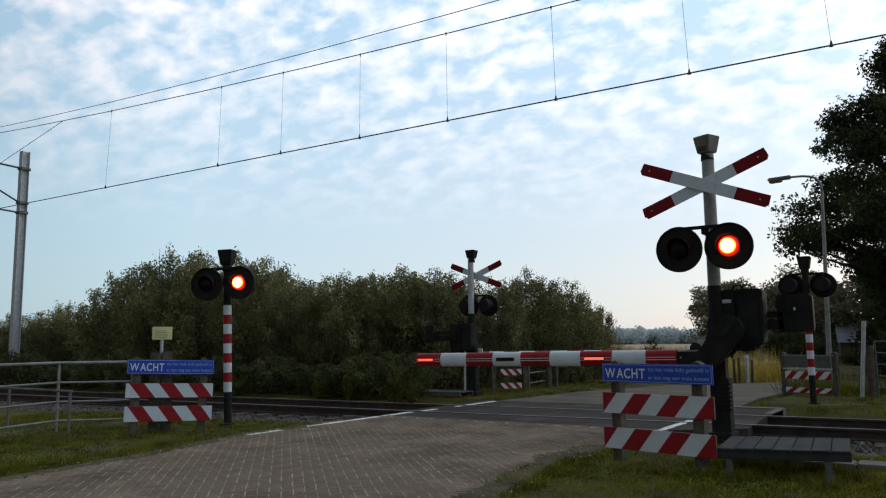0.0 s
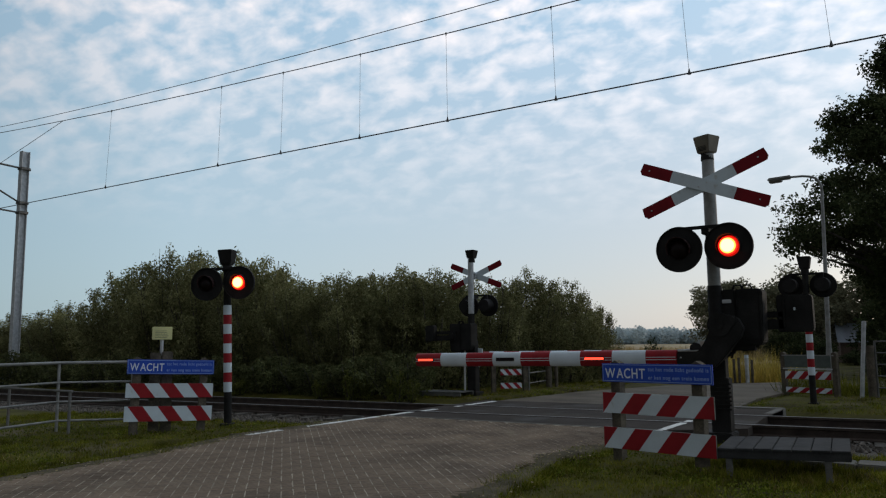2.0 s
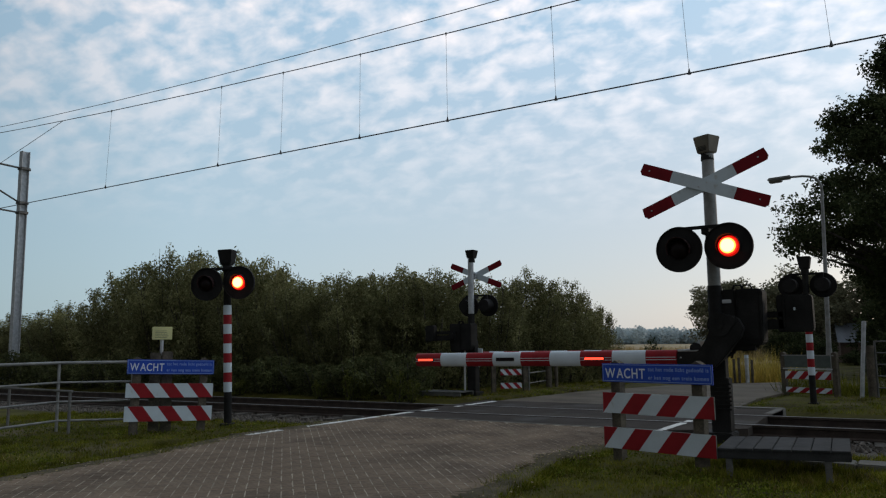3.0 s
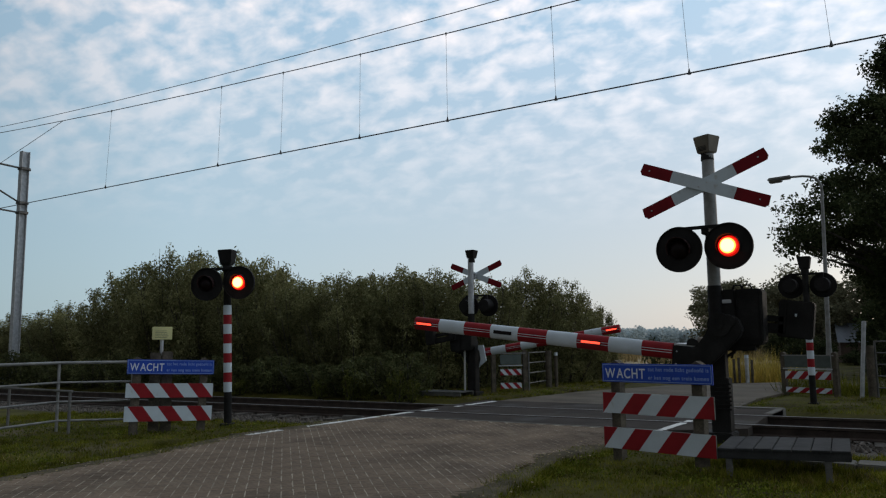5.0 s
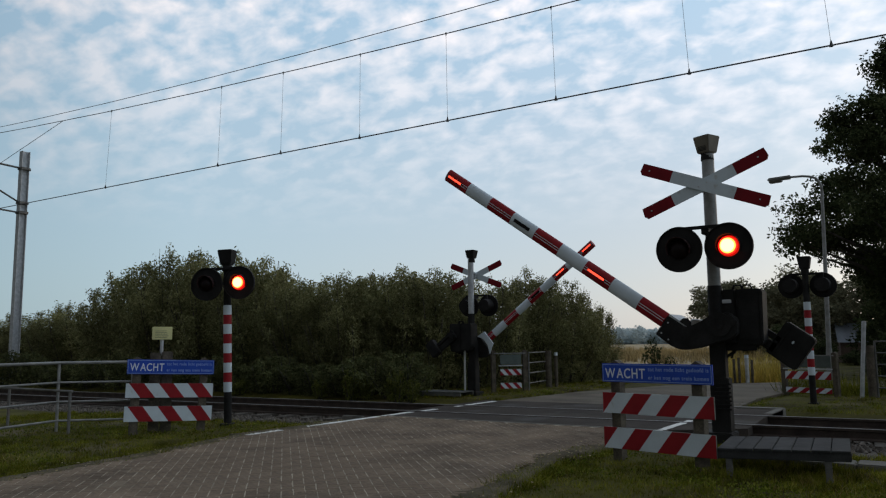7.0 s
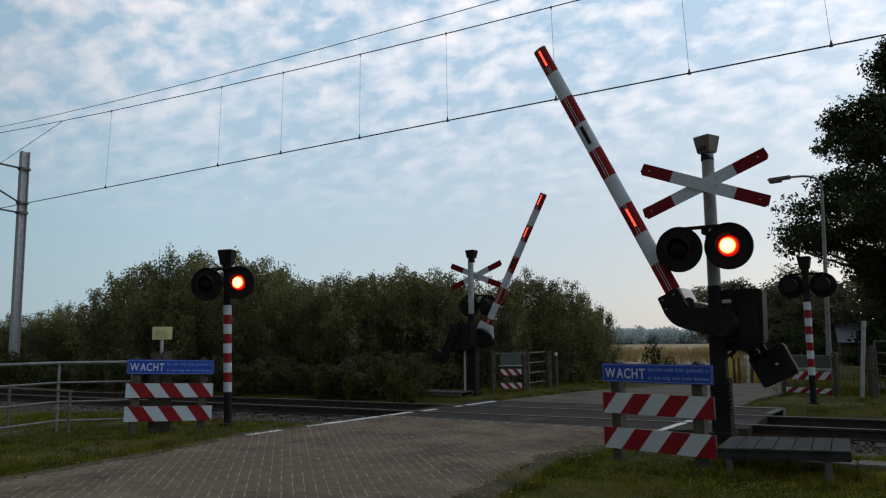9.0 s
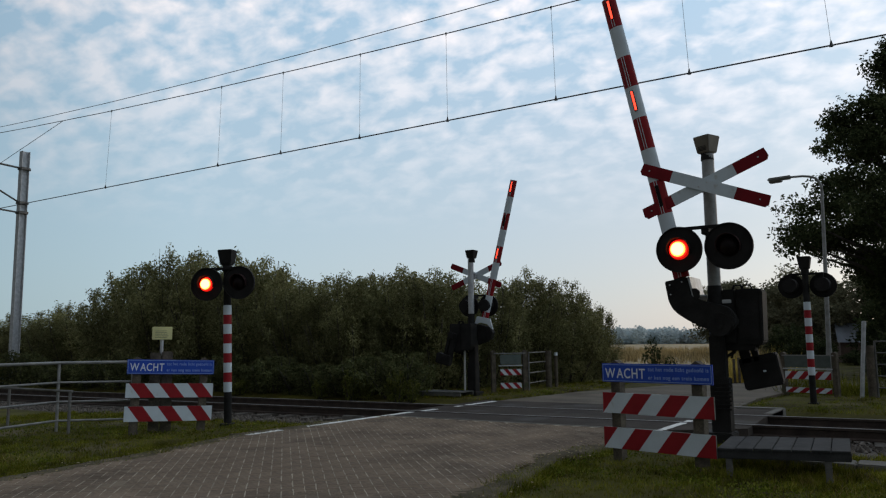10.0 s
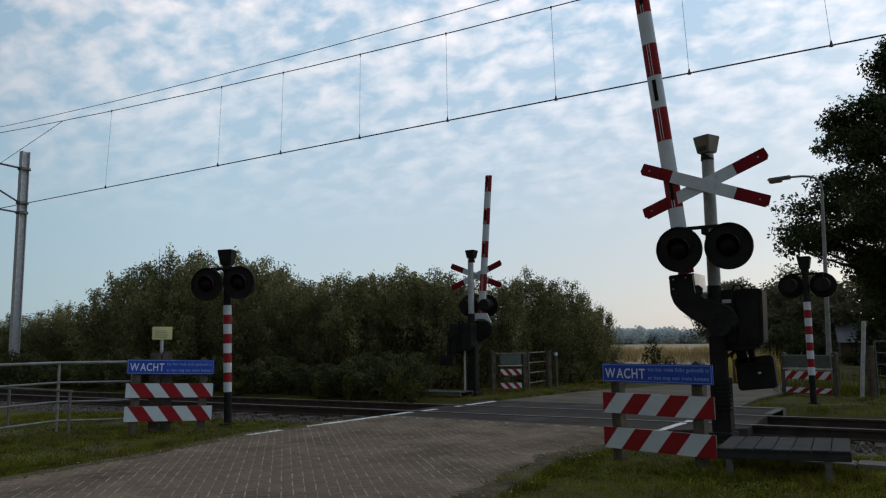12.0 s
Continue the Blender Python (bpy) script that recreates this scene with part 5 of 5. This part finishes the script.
def blades(name, areas, mat, label, seed, h0, h1, w, lean=0.5):
    """Grass blades over areas (a test in plan, bounds and number)."""
    rng = np.random.default_rng(seed)
    P = []
    for test, (x0, x1, y0, y1), n in areas:
        x, y = rng.uniform(x0, x1, n), rng.uniform(y0, y1, n)
        keep = test(x, y) & (np.sin(x * 2.1 + 1.7 * np.sin(y * 1.9)) + np.sin(y * 2.7 + x) + rng.normal(size=n) * 1.0 > -1.5)
        P.append(np.stack([x[keep], y[keep]], -1))
    P = np.concatenate(P)
    n = len(P)
    # half of the blades gather in tufts
    k = max(1, n // 45)
    own = rng.integers(0, k, n)
    size = rng.uniform(0.5, 1.0, k)
    tuft = np.where(rng.random(n) < 0.5, 1.0, 0.0)
    P = P + (P[rng.integers(0, n, k)][own] + rng.normal(size=(n, 2)) * 0.05 * (h1 / 0.06) ** 0.5 * size[own][:, None] - P) * tuft[:, None]
    th = rng.uniform(0, 2 * np.pi, n)
    tall = 0.65 + 0.35 * np.sin(P[:, 0] * 1.7 + 2 * np.sin(P[:, 1] * 1.3))
    h = rng.uniform(h0, h1, n) * (0.6 + 0.6 * tall) * (1 + tuft * 0.5 * size[own])
    wv = np.stack([np.cos(th), np.sin(th), np.zeros(n)], -1) * (w * rng.uniform(0.6, 1.4, n))[:, None]
    t2 = rng.uniform(0, 2 * np.pi, n)
    ln = rng.uniform(0.05, lean, n) * h
    base = np.concatenate([P, np.full((n, 1), -0.075)], 1)
    tip = base + np.stack([np.cos(t2) * ln, np.sin(t2) * ln, h + 0.03], -1)
    V = np.stack([base - wv, base + wv, tip], 1).reshape(-1, 3)
    F = np.arange(3 * n).reshape(-1, 3)
    tagged(mesh_of(name, V, F, mat), label, "grass", kind="stuff")


left_edge = lambda y: np.where(y < 7.5, -6.75 - 0.205 * y, -8.42)
right_edge = lambda y: np.where(y < 7.9, -2.2 - 0.205 * y, np.minimum(-3.35, -3.8 + (y - 7.9) * 0.2))
rail_y = lambda x: 12.6 + 0.059 * (x + 6)
in_left = lambda x, y: (x < left_edge(y) + 0.12 + 0.1 * np.sin(y * 5 + np.sin(y * 11))) & (y < rail_y(x) - 3.0)
in_right = lambda x, y: (x > right_edge(y) - 0.13 + 0.12 * np.sin(y * 4.3 + np.sin(y * 9))) & (y < rail_y(x) - 2.8)
in_far_l = lambda x, y: (x < -8.35) & (y > rail_y(x) + 2.9)
in_far_r = lambda x, y: (x > -3.6) & (y > rail_y(x) + 2.4) & ~((y < 15.4) & (x < -2.5))
blades("verge_grass", [(in_left, (-15, -7.4, 2.5, 9.8), 80000), (in_right, (-4.2, 2.5, 3.8, 9.9), 80000), (in_far_l, (-17, -8.3, 15.4, 24), 26000), (in_far_r, (-3.7, 3.0, 14.8, 24), 26000)],
       GRASS, "short olive-green verge grass", 3, 0.012, 0.045, 0.0052, 2.2)
near_edge = lambda x, y: (np.abs(x - left_edge(y) + 0.09 - 0.05 * np.sin(y * 3.1 + 2 * np.sin(y * 1.3))) < 0.17) | (np.abs(x - right_edge(y) - 0.09 + 0.05 * np.sin(y * 3.7 + 2 * np.sin(y * 1.7))) < 0.17)
blades("edge_grass", [(near_edge, (-9.0, -6.9, -1, 9.6), 60000), (near_edge, (-4.2, -2.0, -1, 9.6), 66000)], GRASS, "low grass creeping over the edges of the brick road", 19, 0.03, 0.075, 0.006, 2.2)


def verge_dirt():
    """Earth and sand washed over both edges of the brick road, with fallen leaves."""
    rng = np.random.default_rng(27)
    pts = []
    for name, edge, side, y0, y1 in (("left", left_edge, 1, -1.0, 9.9), ("right", right_edge, -1, -1.0, 9.9)):
        ys, k = np.arange(y0, y1, 0.03), 20
        e = edge(ys)
        wob = 0.13 + 0.07 * np.sin(ys * 2.3 + 1) + 0.05 * np.sin(ys * 5.9) + rng.normal(size=len(ys)) * 0.012
        t = np.linspace(0, 1, k)
        x = e[:, None] + side * (-0.22 + t[None] * (0.22 + wob[:, None]))
        z = np.interp(t, (0, 0.25, 0.55, 1), (-0.09, 0.004, 0.010, -0.004))[None] + 0.004 * np.sin(x * 37 + 5 * np.sin(ys[:, None] * 7)) * np.sin(ys[:, None] * 31) + rng.normal(size=x.shape) * 0.0016
        V = np.stack([x, np.repeat(ys[:, None], k, 1), z], -1).reshape(-1, 3)
        i, j = np.meshgrid(np.arange(len(ys) - 1), np.arange(k - 1), indexing="ij")
        a = (i * k + j).ravel()
        F = np.stack([a, a + 1, a + k + 1, a + k], -1)
        ob = mesh_of("verge_dirt_" + name, V, F if side > 0 else F[:, ::-1], DIRT)
        for p in ob.data.polygons:
            p.use_smooth = True
        tagged(ob, "grey-brown dirt washed over the road edge", "dirt", kind="structure")
        yy = rng.uniform(y0, y1, 420)
        pts.append(np.stack([edge(yy) + side * rng.normal(size=420) * 0.13, yy, np.full(420, 0.016)], -1))
    V, F = leaf_cloud(rng, np.concatenate(pts), 0.04, 0.6, 0.0)
    V[:, 2] = 0.016 + (V[:, 2] - 0.016) * 0.25
    tagged(mesh_of("leaf_litter", V, F, LITTER), "pale dry fallen leaves along the road edges", "leaves", kind="stuff")


verge_dirt()


def herbs():
    """Low broad-leaved rosettes and clover tufts among the grass."""
    rng = np.random.default_rng(61)
    pts = []
    for test, (x0, x1, y0, y1), n in ((in_left, (-14, -7.4, 2.5, 9.8), 520), (in_right, (-4.2, 2.2, 3.8, 9.9), 520), (in_far_l, (-14, -8.3, 15.6, 21), 160), (in_far_r, (-3.7, 2.0, 15.4, 22), 160)):
        x, y = rng.uniform(x0, x1, n), rng.uniform(y0, y1, n)
        keep = test(x, y) & (np.sin(x * 1.3 + y * 0.7) + np.sin(y * 1.9 - x * 0.6) + rng.normal(size=n) * 0.7 > -0.2)
        for a, b in zip(x[keep], y[keep]):
            k = rng.integers(20, 60)
            r = rng.uniform(0.06, 0.2)
            d = rng.normal(size=(k, 3)) * np.array([r, r, 0.014])
            pts.append(np.stack([a + d[:, 0], b + d[:, 1], -0.035 + np.abs(d[:, 2])], -1))
    V, F = leaf_cloud(rng, np.concatenate(pts), 0.028, 0.6, -0.2)
    tagged(mesh_of("verge_herbs", V, F, HERB), "low broad-leaved weeds and clover in the verge", "weeds", kind="stuff")


herbs()
blades("meadow_grass", [(in_left, (-16, -5, -8, 2.5), 26000), (in_right, (-4, 8, -8, 3.8), 26000), (in_right, (2.5, 10, 3.8, 9.9), 14000)], GRASS, "short olive-green meadow grass", 13, 0.02, 0.08, 0.006, 1.1)
blades("dry_grass", [(in_left, (-14, -7.4, 2.5, 9.6), 4000), (in_right, (-4.2, 2.0, 3.8, 9.6), 6500), (in_far_l, (-12, -8.3, 15.4, 22), 1500), (in_far_r, (-3.7, 2.0, 15, 23), 1500)],
       GRASS_DRY, "dry straw-coloured grass in the verge", 4, 0.02, 0.07, 0.0035, 2.0)
blades("tall_verge_grass", [(lambda x, y: x > -0.175 * y + 0.05, (-3.6, 2.5, 20.3, 22.0), 5200)], GRASS, "tall verge grass behind the far barricade", 15, 0.2, 0.42, 0.007, 0.7)
blades("reed_patch", [(lambda x, y: (x > -0.245 * y + 0.1) & (x < -0.185 * y + 0.3), (-7.2, -4.3, 25.2, 27.2), 2600)], RIPE, "tall yellow ripe grass beside the far road", 5, 0.35, 0.75, 0.013, 0.6)
blades("crop", [(lambda x, y: x < -9.2, (-40, -9.2, 42, 95), 26000)], CROP_STALK, "standing ripe crop on the field", 6, 0.3, 0.6, 0.03, 0.4)

# ---- paving bricks: herringbone at 45 degrees to the road ----


def paving():
    W, L, c45 = 0.1, 0.2, math.sqrt(0.5)
    spots = []
    for i in range(-170, 120):
        for j in range(-170, 120):
            k = (i - j) % 4
            if k == 0:
                u, v, turn = (i + 1) * W, (j + 0.5) * W, 0.0
            elif k == 3:
                u, v, turn = (i + 0.5) * W, (j + 1) * W, 90.0
            else:
                continue
            x, y = -5.8 + (u - v) * c45, 6.5 + (u + v) * c45
            if -3.0 < y < 10.74 and left_edge(np.float64(y)) + 0.02 < x < right_edge(np.float64(y)) - 0.02:
                spots.append((x, y, turn + 45.0))
    road = bpy.data.objects["road_bed"]
    gap, ch, dp = 0.0095, 0.0014, 0.0008
    a, b = L / 2 - gap / 2, W / 2 - gap / 2
    corner = np.array([[-a, -b], [a, -b], [a, b], [-a, b]])
    low = np.concatenate([corner, np.full((4, 1), -0.03)], 1)
    mid = np.concatenate([corner, np.full((4, 1), -dp)], 1)
    top = np.concatenate([corner - np.sign(corner) * ch, np.zeros((4, 1))], 1)
    V0 = np.concatenate([low, mid, top])
    F0 = np.array([[8, 9, 10, 11]] + [[s + i, s + (i + 1) % 4, s + 4 + (i + 1) % 4, s + 4 + i] for s in (0, 4) for i in range(4)])
    rng = np.random.default_rng(9)
    spots.sort(key=lambda s: abs(s[1] - 5.6) + 0.6 * abs(s[0] + 6.0))
    me = bpy.data.meshes.new("brick")
    me.from_pydata(V0.tolist(), [], F0.tolist())
    me.materials.append(BRICK)
    joined = []
    for n, (x, y, t) in enumerate(spots):
        sag = 0.006 * (1 + math.sin(x * 1.9 + 0.5) * math.sin(y * 1.1))
        m = pose(x + rng.uniform(-0.003, 0.003), y + rng.uniform(-0.003, 0.003), rng.uniform(-0.0009, 0.0006) + 0.1 * sag, rng.uniform(-0.3, 0.3), rng.uniform(-0.3, 0.3), t + rng.uniform(-1.7, 1.7))
        if n < 300:
            ob = new("brick", me)
            ob.parent, ob.matrix_basis = road, m
        else:
            mm = np.array(m)
            joined.append(V0 @ mm[:3, :3].T + mm[:3, 3])
    k = len(joined)
    V = np.concatenate(joined)
    F = (F0[None] + 12 * np.arange(k)[:, None, None]).reshape(-1, 4)
    tagged(mesh_of("bricks", V, F, BRICKS_FAR, road), "grey-brown road bricks in herringbone bond", kind="stuff")


paving()


def motions():
    near_rows = [(0, -0.55), (4.3, -0.55), (4.5, 0.6), (4.8, 4.2), (5.0, 6.4), (5.5, 12.4), (6.0, 20.1), (6.5, 27.5), (7.0, 35.3), (7.2, 38.2), (8.0, 49.8),
                 (8.8, 61.1), (9.0, 63.7), (9.5, 70.6), (10.0, 78.1), (10.25, 81.7), (10.5, 83.2), (11.0, 83.6), (12.0, 83.7)]
    far_rows = [(0, 0.5), (4.25, 0.5), (4.45, 1.6), (4.8, 5.8), (5.5, 15.3), (6.0, 23.1), (6.5, 30.0), (7.0, 37.3), (8.0, 50.2), (8.8, 60.0), (9.0, 62.4),
                (9.5, 68.7), (10.0, 75.2), (10.5, 81.2), (10.8, 84.4), (11.0, 85.4), (12.0, 85.6)]
    for boom, pivot, rows in ((near_boom, NEAR_PIVOT, near_rows), (far_boom, FAR_PIVOT, far_rows)):
        walk(boom, [(t, pose(*pivot, 0, a, 0)) for t, a in rows])
    step = 1 / 30
    for ob, rest, axis, phase in TURNING:
        if phase == "always":
            spans = [(-1.0, LAST)]
        elif phase == "R":
            spans = [(-1.0, L_ON[0])] + list(zip(R_ON, L_ON[1:] + [LAST]))
        else:
            spans = list(zip(L_ON, R_ON))
        turn = lambda a: rest @ Matrix.Rotation(radians(a), 4, axis)
        rows = [(0.0, turn(0 if spans[0][0] < 0 else 170))]
        for a, b in spans:
            if a > 0:
                rows += [(a - step, turn(170)), (a, turn(85)), (a + step, turn(0))]
            hold = b - step - max(a, 0.0)
            rows += [(max(a, 0.0) + hold * k, turn(0)) for k in ((0.3, 0.6, 0.9) if hold < 1 else (0.25, 0.5, 0.75, 0.97, 0.99))]
            rows += [(b - step, turn(0)), (b, turn(85)), (b + step, turn(170))]
        rows.append((12.0, turn(170)))
        walk(ob, rows)


motions()
